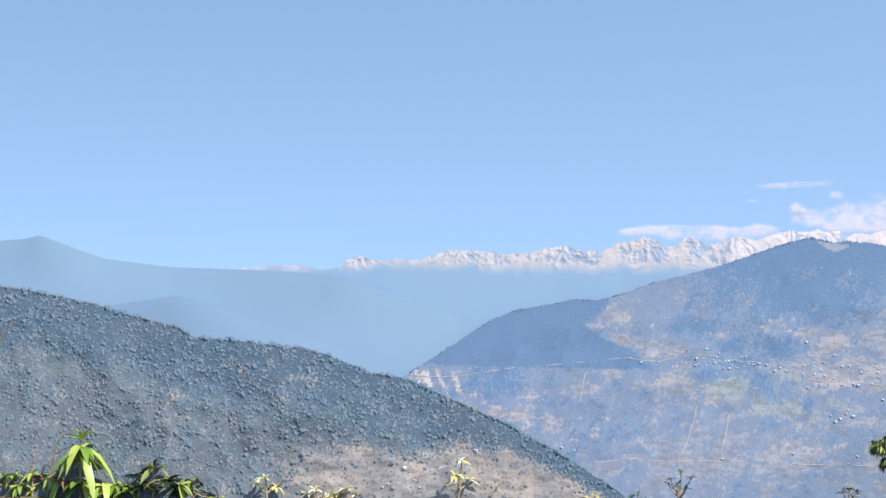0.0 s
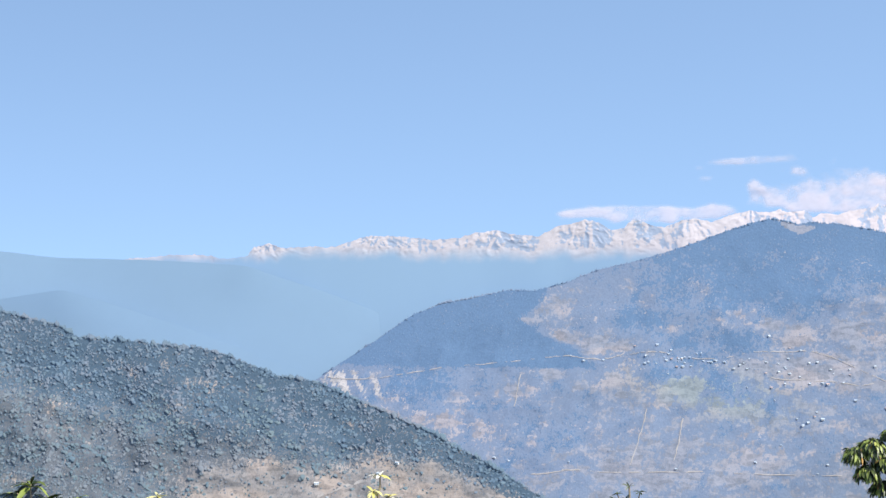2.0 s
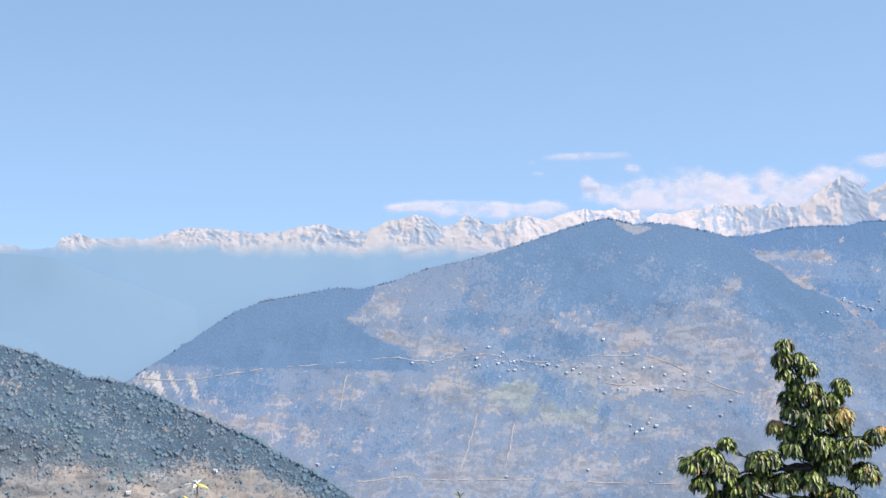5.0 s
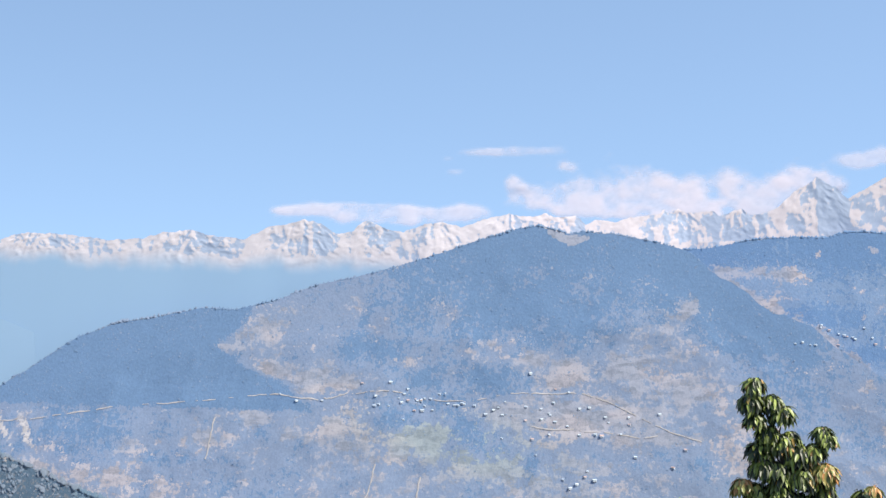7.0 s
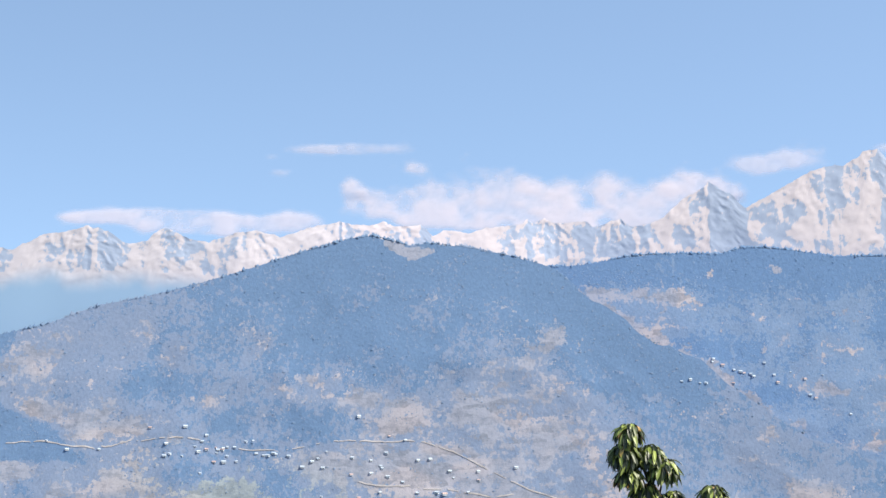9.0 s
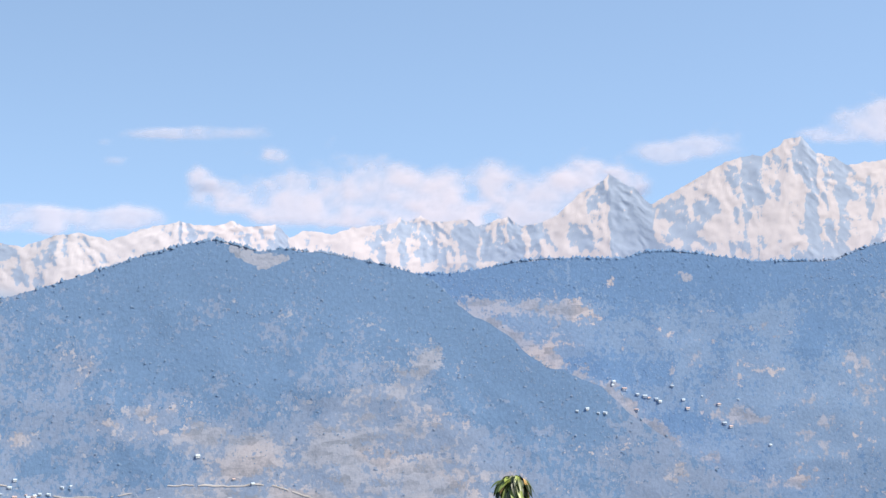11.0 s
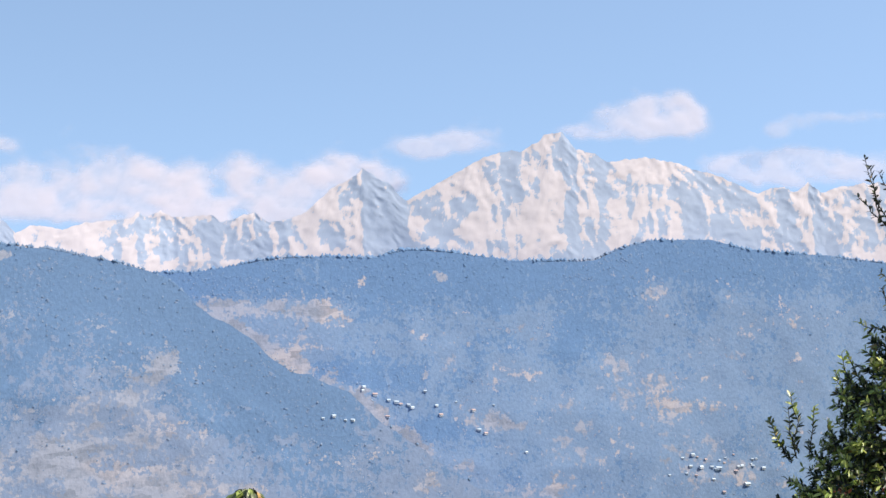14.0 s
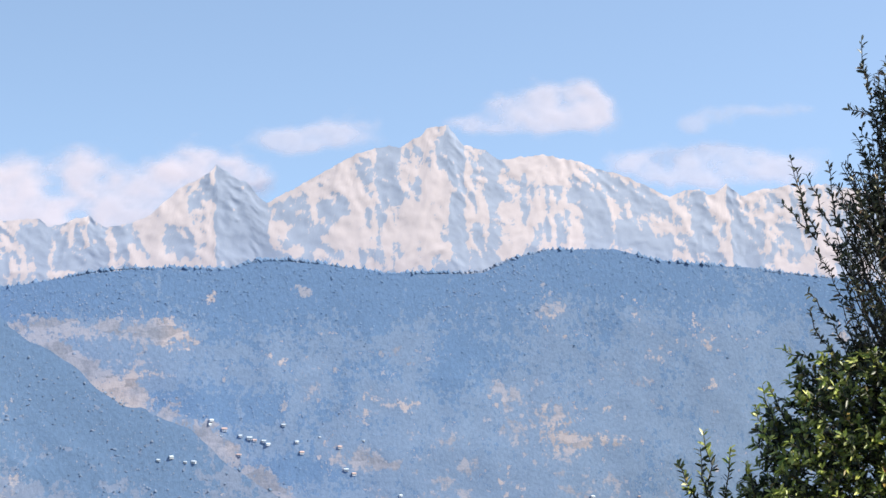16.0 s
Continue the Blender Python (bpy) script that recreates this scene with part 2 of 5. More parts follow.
def plain_material(name, rgb, rough=0.8, grain=3.0, vary=0.2, metallic=0.0):
    m, n, l, p = mat(name)
    geo = n.new("ShaderNodeNewGeometry")
    noi = n.new("ShaderNodeTexNoise")
    noi.inputs["Scale"].default_value = grain
    noi.inputs["Detail"].default_value = 5
    l.new(geo.outputs["Position"], noi.inputs["Vector"])
    ramp = n.new("ShaderNodeValToRGB")
    ramp.color_ramp.elements[0].position = 0.3
    ramp.color_ramp.elements[1].position = 0.7
    ramp.color_ramp.elements[0].color = (*[c * (1 - vary) for c in rgb], 1)
    ramp.color_ramp.elements[1].color = (*[min(1, c * (1 + vary)) for c in rgb], 1)
    l.new(noi.outputs["Fac"], ramp.inputs["Fac"])
    l.new(ramp.outputs["Color"], p.inputs["Base Color"])
    p.inputs["Roughness"].default_value = rough
    p.inputs["Metallic"].default_value = metallic
    return m


def leaf_material(name, dark, light, odd=None, odd_share=0.06, shade=0.12):
    """Waxy leaves: each its own green, a share darkened to imitate crown shade, some turning, light passing through."""
    m, n, l, p = mat(name)
    geo = n.new("ShaderNodeNewGeometry")
    ramp = n.new("ShaderNodeValToRGB")
    e = ramp.color_ramp.elements
    e[0].color = (*dark, 1)
    e[1].color = (*light, 1)
    # leaves below this stop stay dark, imitating shade inside the crown
    dim = e.new(shade)
    dim.color = (*[1.6 * c for c in dark], 1)
    if odd:
        e[2].position = 1 - odd_share - 0.01
        x = e.new(1 - odd_share)
        x.color = (*odd, 1)
    l.new(geo.outputs["Random Per Island"], ramp.inputs["Fac"])
    l.new(ramp.outputs["Color"], p.inputs["Base Color"])
    p.inputs["Roughness"].default_value = 0.42
    p.inputs["Specular IOR Level"].default_value = 0.5
    tr = n.new("ShaderNodeBsdfTranslucent")
    l.new(ramp.outputs["Color"], tr.inputs["Color"])
    mix = n.new("ShaderNodeMixShader")
    mix.inputs["Fac"].default_value = 0.07
    l.new(p.outputs["BSDF"], mix.inputs[1])
    l.new(tr.outputs["BSDF"], mix.inputs[2])
    l.new(mix.outputs["Shader"], n["Material Output"].inputs["Surface"])
    return m


# near hill: lighter haze, painted as blue in woods and scrub
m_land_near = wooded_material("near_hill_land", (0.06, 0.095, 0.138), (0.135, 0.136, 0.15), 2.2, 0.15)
# far hills: aerial haze is mixed into the base colours as blue
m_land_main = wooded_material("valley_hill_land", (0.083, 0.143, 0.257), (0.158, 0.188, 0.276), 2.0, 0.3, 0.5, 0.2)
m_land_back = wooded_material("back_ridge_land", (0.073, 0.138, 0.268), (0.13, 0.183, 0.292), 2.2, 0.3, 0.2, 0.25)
m_snow = snow_material()
m_far = land_material("distant_slope_haze", 0.05, 0.0, 0.0, HAZE_TINT, contrast=0.03)
m_ground = land_material("valley_ground", 0.4, 0.3, 0.0, HAZE_TINT)
# near crowns: greens cooled with blue to imitate haze
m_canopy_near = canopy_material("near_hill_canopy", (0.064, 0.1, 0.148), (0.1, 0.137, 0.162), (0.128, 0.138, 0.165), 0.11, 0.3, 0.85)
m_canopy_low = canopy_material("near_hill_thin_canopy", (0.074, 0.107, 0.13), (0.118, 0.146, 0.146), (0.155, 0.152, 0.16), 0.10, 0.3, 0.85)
# far crowns: blue haze painted into all three tones
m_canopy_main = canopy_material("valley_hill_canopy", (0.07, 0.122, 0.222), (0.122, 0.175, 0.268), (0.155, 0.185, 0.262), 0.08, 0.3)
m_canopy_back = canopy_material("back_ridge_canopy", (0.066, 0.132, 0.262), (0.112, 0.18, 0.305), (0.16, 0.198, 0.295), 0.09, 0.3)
m_road = plain_material("dusty_road", (0.40, 0.37, 0.37), 0.9, 1.0)
m_wall = plain_material("whitewash", (0.64, 0.67, 0.72), 0.8, 2.0, 0.12)
m_roof = plain_material("tin_roof", (0.55, 0.62, 0.70), 0.5, 2.0, 0.2, 0.2)
m_roof_red = plain_material("rusty_roof", (0.5, 0.36, 0.34), 0.6, 2.0, 0.2)
m_bark = plain_material("bark", (0.035, 0.028, 0.022), 0.9, 4.0, 0.4)
m_twig = plain_material("pale_twig", (0.30, 0.24, 0.17), 0.9, 4.0, 0.3)
# nearly half the leaves near black, as the crown's inner shade
m_leaf_tree = leaf_material("tree_leaves", (0.01, 0.018, 0.004), (0.31, 0.37, 0.085), (0.38, 0.22, 0.07), 0.03, 0.45)
m_leaf_turning = leaf_material("turning_leaves", (0.10, 0.12, 0.03), (0.34, 0.27, 0.09), (0.46, 0.22, 0.08), 0.25)
m_leaf_long = leaf_material("long_leaves", (0.09, 0.15, 0.02), (0.36, 0.43, 0.09), (0.46, 0.42, 0.12), 0.05)
m_leaf_dry = leaf_material("pale_dry_leaves", (0.35, 0.32, 0.10), (0.62, 0.56, 0.28), (0.7, 0.68, 0.6), 0.2)
m_leaf_rust = leaf_material("withered_leaves", (0.10, 0.045, 0.03), (0.30, 0.17, 0.10), (0.5, 0.45, 0.4), 0.1)
# dark share again paints in the shade between leaves
m_leaf_small = leaf_material("small_leaves", (0.01, 0.02, 0.007), (0.17, 0.2, 0.055), (0.28, 0.2, 0.06), 0.03, 0.45)
# upper shrub leaves: backlit darkness put into the colour
m_leaf_backlit = leaf_material("backlit_leaves", (0.015, 0.02, 0.012), (0.09, 0.095, 0.05), (0.16, 0.10, 0.06), 0.08)
# young tip leaves, with the sunlit highlight put into their colour
m_leaf_young_lit = leaf_material("lit_young_leaves", (0.10, 0.14, 0.025), (0.46, 0.48, 0.13), (0.6, 0.56, 0.3), 0.08)
m_leaf_red = leaf_material("red_leaves", (0.30, 0.07, 0.04), (0.55, 0.20, 0.12), (0.5, 0.35, 0.1), 0.1)


# ---- ridgelines: (x, z) ----
NEAR_RIDGE = [(-297.3, 139.8), (-219.7, 129.3), (-166.0, 120.6), (-161.0, 120.1), (-152.3, 118.8), (-143.1, 117.0), (-135.2, 115.0), (-126.7, 113.2),
              (-123.7, 111.5), (-112.8, 110.8), (-101.5, 109.8), (-97.0, 108.8), (-88.0, 105.6), (-81.6, 104.9), (-75.0, 102.3),
              (-68.6, 99.8), (-62.2, 97.4), (-51.8, 92.3), (-43.4, 87.6), (-30.8, 79.0), (-5.3, 58.3), (20.4, 35.3)]
MAIN_RIDGE = [(-181.9, 38.7), (-125.0, 77.7), (-84.6, 104.6), (-79.4, 108.0), (-74.2, 111.5), (-69.2, 114.9), (-64.5, 116.9), (-59.7, 117.7),
              (-53.5, 119.1), (-49.1, 118.9), (-43.9, 120.3), (-38.5, 122.4), (-32.7, 123.7), (-26.8, 125.5), (-22.2, 127.0),
              (-18.0, 128.6), (-14.9, 129.6), (-12.6, 130.3), (-10.3, 130.7), (-8.0, 130.2), (-6.5, 129.7), (-4.4, 130.1), (-1.0, 129.9), (2.5, 129.3),
              (6.3, 128.7), (9.2, 127.6), (12.6, 125.0), (18.4, 121.5), (25.5, 117.7), (30.6, 114.6), (63.3, 97.0), (163.5, 43.7)]
BACK_RIDGE = [(-40.1, 118.0), (-5.3, 127.0), (6.3, 127.9), (11.5, 128.1), (14.1, 128.6), (17.3, 129.4), (20.4, 129.8), (28.0, 130.0), (30.2, 130.8),
              (33.0, 130.9), (35.6, 130.7), (40.5, 130.1), (48.4, 130.6), (51.2, 131.8), (54.0, 132.5), (56.8, 132.7),
              (60.0, 132.8), (63.8, 132.0), (71.7, 131.7), (79.8, 131.2), (109.5, 128.8), (199.7, 121.4)]


def profile(points, x):
    return np.interp(x, [p[0] for p in points], [p[1] for p in points])


def hill_plane(base, slope, z):
    return base + slope * (z - 120.0)


def hill_front(spec, x, z):
    """The hillside's y at x and height z, gullies and spurs included."""
    base, slope, relief, seed, ridge = spec
    drop = profile(ridge, x) - z
    fade = smooth01(0.0, 10.0, drop)
    lean = x + 0.35 * drop
    g = ridged(lean / 16.0, drop / 26.0, 4, seed) - 0.5 + 0.5 * (fbm(x / 5.0, z / 5.0, 4, seed + 9) - 0.5)
    return hill_plane(base, slope, z) - relief * fade * g


NEAR = (290.0, 0.30, 1.6, 3, NEAR_RIDGE)
MAIN = (302.0, 0.35, 0.75, 21, MAIN_RIDGE)
BACK = (308.0, 0.35, 0.7, 41, BACK_RIDGE)


def hillside(name, spec, x0, x1, step, z_low, cover, openness, density, material, label):
    base, slope, relief, seed, ridge = spec
    xs = np.arange(x0, x1 + step, step)
    deep = 10
    rows = int(46 / (step * 0.8)) + deep
    zr = profile(ridge, xs) + (0.5 + 2.4 * smooth01(8, 14, xs) * (ridge is MAIN_RIDGE)) * (fbm(xs / 3.0, xs * 0, 4, seed + 5) - 0.5)
    X = np.repeat(xs[:, None], rows, 1)
    knee = np.minimum(84.0, z_low + 0.6 * (zr[:, None] - z_low))
    Z = np.hstack([z_low + (knee - z_low) * np.linspace(0, 1, deep, endpoint=False)[None, :], knee + (zr[:, None] - knee) * np.linspace(0, 1, rows - deep)[None, :]])
    Y = hill_front(spec, X, Z)
    back = np.linspace(0, 1, 14)
    Xb = np.repeat(xs[:, None], 14, 1)
    Zb = zr[:, None] + (z_low - zr[:, None]) * back[None, :]
    Yb = Y[:, -1:] + 0.5 * (zr[:, None] - Zb) + 2.0 * back[None, :]
    me = two_slopes(name, np.stack([X, Y, Z], -1), np.stack([Xb, Yb, Zb], -1))
    X, Z = np.concatenate([X.ravel(), Xb.ravel()]), np.concatenate([Z.ravel(), Zb.ravel()])
    colour(me, "cover", cover(X.ravel(), Z.ravel()))
    me.attributes.new("open", "FLOAT", "POINT").data.foreach_set("value", openness(X.ravel(), Z.ravel()).astype(np.float32))
    me.attributes.new("dense", "FLOAT", "POINT").data.foreach_set("value", density(X.ravel(), Z.ravel()).astype(np.float32))
    ob = part(name, me, material)
    return tagged(ob, label, "hill", kind="structure")


def blend(a, b, k):
    return np.asarray(a)[None, :] * (1 - k[:, None]) + np.asarray(b)[None, :] * k[:, None] if np.ndim(a) == 1 else a * (1 - k[:, None]) + np.asarray(b)[None, :] * k[:, None]


def near_open(x, z):
    """How open the near hill is: 0 forest, 1 fields."""
    drop = profile(NEAR_RIDGE, x) - z
    low = smooth01(95.5, 90.0, z + 3.0 * (fbm(x / 9, z / 9, 4, 71) - 0.5) * 2) * smooth01(-112, -95, x)
    spots = smooth01(0.60, 0.72, fbm(x / 6.0, z / 4.0, 4, 77)) * 0.35
    return np.clip(np.maximum(low, spots) * smooth01(1.0, 5.0, drop), 0, 1)


def near_dense(x, z):
    drop = profile(NEAR_RIDGE, x) - z
    return np.clip(0.75 * smooth01(16, 5, drop) + 0.9 * (fbm(x / 12.0 + 0.1 * z, z / 8.0, 4, 83) - 0.3), 0, 1)


def near_cover(x, z):
    red = smooth01(0.5, 0.65, fbm(x / 6.0, z / 3.0, 4, 79))
    return blend((0.265, 0.232, 0.222), (0.345, 0.275, 0.24), red)


def patches(x, z, spots):
    """Where clearings gather: x, z, half width, half height, how open."""
    total = 0.0
    for px, pz, rx, rz, k in spots:
        total = np.maximum(total, k * np.exp(-((x - px) / rx) ** 2 - ((z - pz) / rz) ** 2))
    return total


MAIN_CLEARINGS = [(-45.2, 116.3, 3.8, 2.4, 0.9), (-49.9, 114.1, 3.5, 0.7, 1.1), (-43.1, 111.8, 2.8, 1.0, 1.2), (-36.4, 110.6, 4.7, 1.3, 1.1), (-33.3, 120.2, 1.6, 1.4, 0.5),
                  (-43.0, 119.2, 5.1, 1.0, 0.45), (-17.9, 114.8, 3.2, 2.2, 0.85), (-11.0, 113.8, 3.2, 2.3, 1), (-6.5, 111.9, 3.8, 2.1, 1), (1.6, 112.8, 4.4, 1.9, 1.05),
                  (6.7, 110.8, 6.0, 2.3, 0.95), (5.9, 118.8, 2.9, 1.8, 0.75), (8.6, 115.2, 4.0, 1.3, 0.6), (-2.7, 106.9, 11.9, 2.9, 1), (-13.2, 107.1, 5.0, 2.1, 0.9),
                  (-27.0, 113.0, 2.5, 0.8, 0.6), (-25.8, 103.6, 5.5, 2.6, 1), (-45.2, 105.7, 2.8, 2.2, 0.65)]
LOW_CLEARINGS = [(-23.5, 103.8, 4.0, 2.4, 1.25), (-15.0, 100.3, 5.5, 1.8, 1.2), (-51.6, 102.9, 3.7, 1.6, 0.8), (-35.1, 104.0, 6.4, 2.3, 0.7), (4.2, 104.7, 7.5, 1.7, 0.85), (35.9, 106.0, 4.4, 1.8, 0.7), (9.0, 120.3, 2.0, 1.3, 0.7),
                 (31.3, 111.6, 1.5, 1.0, 1), (26.4, 114.0, 2.4, 0.9, 0.6), (-64.0, 97.6, 16.5, 5.3, 0.55), (-20.7, 91.6, 37.7, 5.4, 0.6), (-5.0, 99.2, 14.6, 3.2, 0.6), (18.8, 103.4, 10.4, 3.2, 0.5)]
MAIN_WOODS = [(-31.6, 114.7, 3.8, 1.5, 0.9), (-24.4, 110.9, 1.7, 1.0, 0.9), (-15.8, 111.2, 2.8, 1.8, 0.9), (-19.1, 104.9, 2.2, 1.8, 0.8), (-28.5, 106.3, 2.5, 1.8, 0.6),
              (24.2, 119.4, 10.0, 4.0, 0.8), (-10.6, 121.0, 14.6, 5.7, 0.8), (0.6, 128.6, 13.0, 3.3, 0.9), (-67.7, 103.4, 6.1, 3.1, 0.7), (-12.3, 100.2, 5.2, 2.1, 0.5)]
BACK_CLEARINGS = [(16.0, 125.3, 5.5, 1.0, 0.95), (22.4, 125.1, 2.2, 1.2, 0.9), (11.0, 124.9, 2.5, 0.7, 0.8), (24.0, 119.9, 1.2, 0.6, 1.3), (20.4, 121.6, 1.0, 0.4, 1.1),
                  (26.5, 118.4, 1.1, 0.3, 1.3), (37.5, 115.8, 2.1, 0.8, 0.9), (54.5, 117.5, 2.1, 2.6, 0.55), (49.9, 121.2, 1.6, 2.2, 0.5), (53.9, 127.8, 1.4, 1.4, 0.6),
                  (33.8, 128.5, 0.8, 0.5, 0.9), (26.6, 127.7, 0.5, 0.4, 1), (41.9, 120.1, 1.0, 0.7, 0.6), (34.6, 121.0, 0.9, 0.7, 0.6), (61.6, 112.0, 3.2, 1.4, 0.7), (42.5, 110.1, 3.6, 0.6, 0.9)]
BACK_WOODS = [(34.8, 127.1, 27.3, 2.1, 0.7), (22.4, 119.7, 12.7, 1.5, 0.9), (32.4, 115.1, 6.1, 1.2, 0.8), (45.3, 123.5, 6.4, 3.0, 0.6), (65.1, 129.1, 14.0, 2.0, 0.5)]


def spur(x, z):
    """The wooded spur above the hill road."""
    return smooth01(1.0, -1.0, x - np.interp(z, [106, 107.9, 109.6, 111.3, 112.7, 114.5, 117.5, 120], [-38, -39.5, -42.7, -46.0, -49.2, -51.5, -48.0, -47.0])) * smooth01(106.3, 107.3, z)


def gullies(x, drop, seed):
    """Spurs and gullies that run down the slope."""
    return ridged((x + 0.45 * drop + 1.5 * fbm(x / 6.0, drop / 6.0, 3, seed + 7)) / 6.5, drop / 17.0, 4, seed, 0.6)


def scraps(x, z, seed):
    """Small broken clearings, longer than high."""
    return fbm(x / 2.1, z / 1.1, 4, seed, 0.6) - 0.5


def main_open(x, z):
    drop = profile(MAIN_RIDGE, x) - z
    bald = smooth01(1.15, 0.6, ((x + 6.4) / 3.4) ** 2 + ((drop - 0.75 - 0.14 * (x + 6.4)) / 0.85) ** 2 + 0.9 * (fbm(x / 1.2, z / 0.8, 3, 97) - 0.5))
    f = np.maximum(patches(x, z, MAIN_CLEARINGS), patches(x, z, LOW_CLEARINGS)) - 1.9 * spur(x, z) - 0.3 * smooth01(6, 1, drop) * smooth01(-30, -20, x) - 0.5 * patches(x, z, MAIN_WOODS)
    f = f + (1 - spur(x, z)) * smooth01(2.0, 7.0, drop) * (1.5 * scraps(x, z, 601) - 0.9 * (gullies(x, drop, 611) - 0.5))
    slip = landslip(x, z)
    f = np.maximum(f, -2.0 + 3.2 * bald)
    return np.clip(np.where(slip > 0.05, np.maximum(f, 1.3 * slip), f), -2.0, 1.3)


def main_dense(x, z):
    drop = profile(MAIN_RIDGE, x) - z
    crown = smooth01(13, 3, drop) * smooth01(-36, -18, x) * smooth01(30, 12, x) + 1.1 * smooth01(6.0, 3.0, drop) * smooth01(4, 10, x) * (1 - 0.75 * smooth01(19, 30, x))
    return np.clip(np.maximum(np.maximum(crown, 1.2 * spur(x, z)), patches(x, z, MAIN_WOODS)) + 0.9 * (gullies(x, drop, 611) - 0.42) + 0.8 * scraps(x, z, 621), 0, 1.2)


def landslip(x, z):
    streak = ridged(x / 2.4 + z * 0.22, z / 16.0, 3, 33)
    foot = 101.0 + 1.8 * (fbm(x / 1.5, z * 0, 3, 35) - 0.3)
    zone = smooth01(-85, -82, x) * smooth01(-67.5, -70, x + 0.5 * (105 - z)) * smooth01(foot - 1.5, foot + 1.5, z) * smooth01(106.3, 105.3, z)
    return np.clip(zone * smooth01(0.6, 0.76, streak), 0, 1)


def main_cover(x, z):
    # field browns shifted towards blue, haze again put into the colour
    c = blend((0.222, 0.214, 0.252), (0.30, 0.256, 0.266), smooth01(0.46, 0.62, fbm(x / 7.0 + 3, z / 3.5, 4, 95)) * smooth01(88, 98, z) * smooth01(124, 116, z))
    green = np.exp(-(((x + 21) + 1.5 * (z - 104)) / 9.0) ** 2 - ((z - 103.5) / 3.6) ** 2)
    c = blend(c, (0.215, 0.245, 0.215), np.clip(0.8 * green, 0, 0.55))
    return blend(c, (0.46, 0.40, 0.375), landslip(x, z))


def back_open(x, z):
    drop = profile(BACK_RIDGE, x) - z
    gully = z - profile(MAIN_RIDGE, x) + 0.8 * (fbm(x / 3.0, z / 3.0, 3, 141) - 0.5)
    track = smooth01(1.6, 0.7, gully) * smooth01(11, 14, x) * smooth01(36, 30, x)
    return np.clip(np.maximum(patches(x, z, BACK_CLEARINGS), 0.85 * track) - 0.3 * smooth01(2.5, 0.5, drop) - 0.3 * patches(x, z, BACK_WOODS) + smooth01(1.5, 6.0, drop) * (1.3 * scraps(x, z, 631) - 0.7 * (gullies(x, drop, 641) - 0.5)), -0.6, 1.3)


def back_dense(x, z):
    drop = profile(BACK_RIDGE, x) - z
    return np.clip(np.maximum(smooth01(7.0, 1.5, drop), patches(x, z, BACK_WOODS)) - 0.35 * smooth01(62, 74, x) + 0.8 * (gullies(x, drop, 641) - 0.42) + 0.7 * scraps(x, z, 651), 0, 1.2)


def back_cover(x, z):
    # clearing tones carry painted blue haze as well
    return blend((0.22, 0.21, 0.25), (0.31, 0.255, 0.255), smooth01(0.48, 0.62, fbm(x / 5.0 + 3, z / 3.0, 4, 135)))


hillside("hill_near", NEAR, -260, 15, 0.5, 38, near_cover, near_open, near_dense, m_land_near, "wooded hillside tinted blue for haze, running down to brown terraced fields")
hillside("hill_valley", MAIN, -150, 110, 0.36, 38, main_cover, main_open, main_dense, m_land_main, "forested hill tinted blue for haze, with brown terraces, roads and a pale landslide")
hillside("hill_back", BACK, -30, 150, 0.36, 38, back_cover, back_open, back_dense, m_land_back, "forested ridge tinted blue for haze, with tan clearings, behind the valley hill")


# ---- ground to the horizon, with the near rise that the shrubs stand on ----
def rise_top(x):
    return np.interp(x, [-200, -20, 30, 44, 54, 62, 75, 100], [82, 82, 84, 86, 92, 98, 100, 96])


def ground_height(x, y):
    top = rise_top(x)
    bump = smooth01(225, 265, y) * smooth01(305, 294, y) * smooth01(-420, -240, x) * smooth01(300, 140, x)
    return 40 + (top - 40) * bump + 1.2 * (fbm(x / 9, y / 9, 4, 61) - 0.5) * bump + 3.0 * (fbm(x / 120, y / 120, 3, 62) - 0.5) - 0.06 * np.maximum(0.0, y - 345.0)


def build_ground():
    gx = np.concatenate([np.linspace(-4500, -320, 24), np.arange(-300, 160, 3.0), np.linspace(180, 4500, 24)])
    gy = np.concatenate([np.linspace(-4500, -60, 24), np.arange(-40, 200, 10.0), np.arange(202, 312, 3.0), np.linspace(320, 4500, 28)])
    X, Y = np.meshgrid(gx, gy, indexing="ij")
    Z = ground_height(X, Y)
    n, k = X.shape
    idx = np.arange(n * k).reshape(n, k)
    quads = np.stack([idx[:-1, :-1], idx[1:, :-1], idx[1:, 1:], idx[:-1, 1:]], -1).reshape(-1, 4)
    me = mesh_from("ground", np.stack([X, Y, Z], -1).reshape(-1, 3), quads, True)
    g = fbm(X.ravel() / 20, Y.ravel() / 20, 4, 63)
    colour(me, "cover", blend((0.06, 0.09, 0.05), (0.18, 0.15, 0.10), smooth01(0.4, 0.65, g)))
    tagged(part("ground", me, m_ground), "green and brown scrubby valley ground below the hills", "ground", kind="structure")


build_ground()


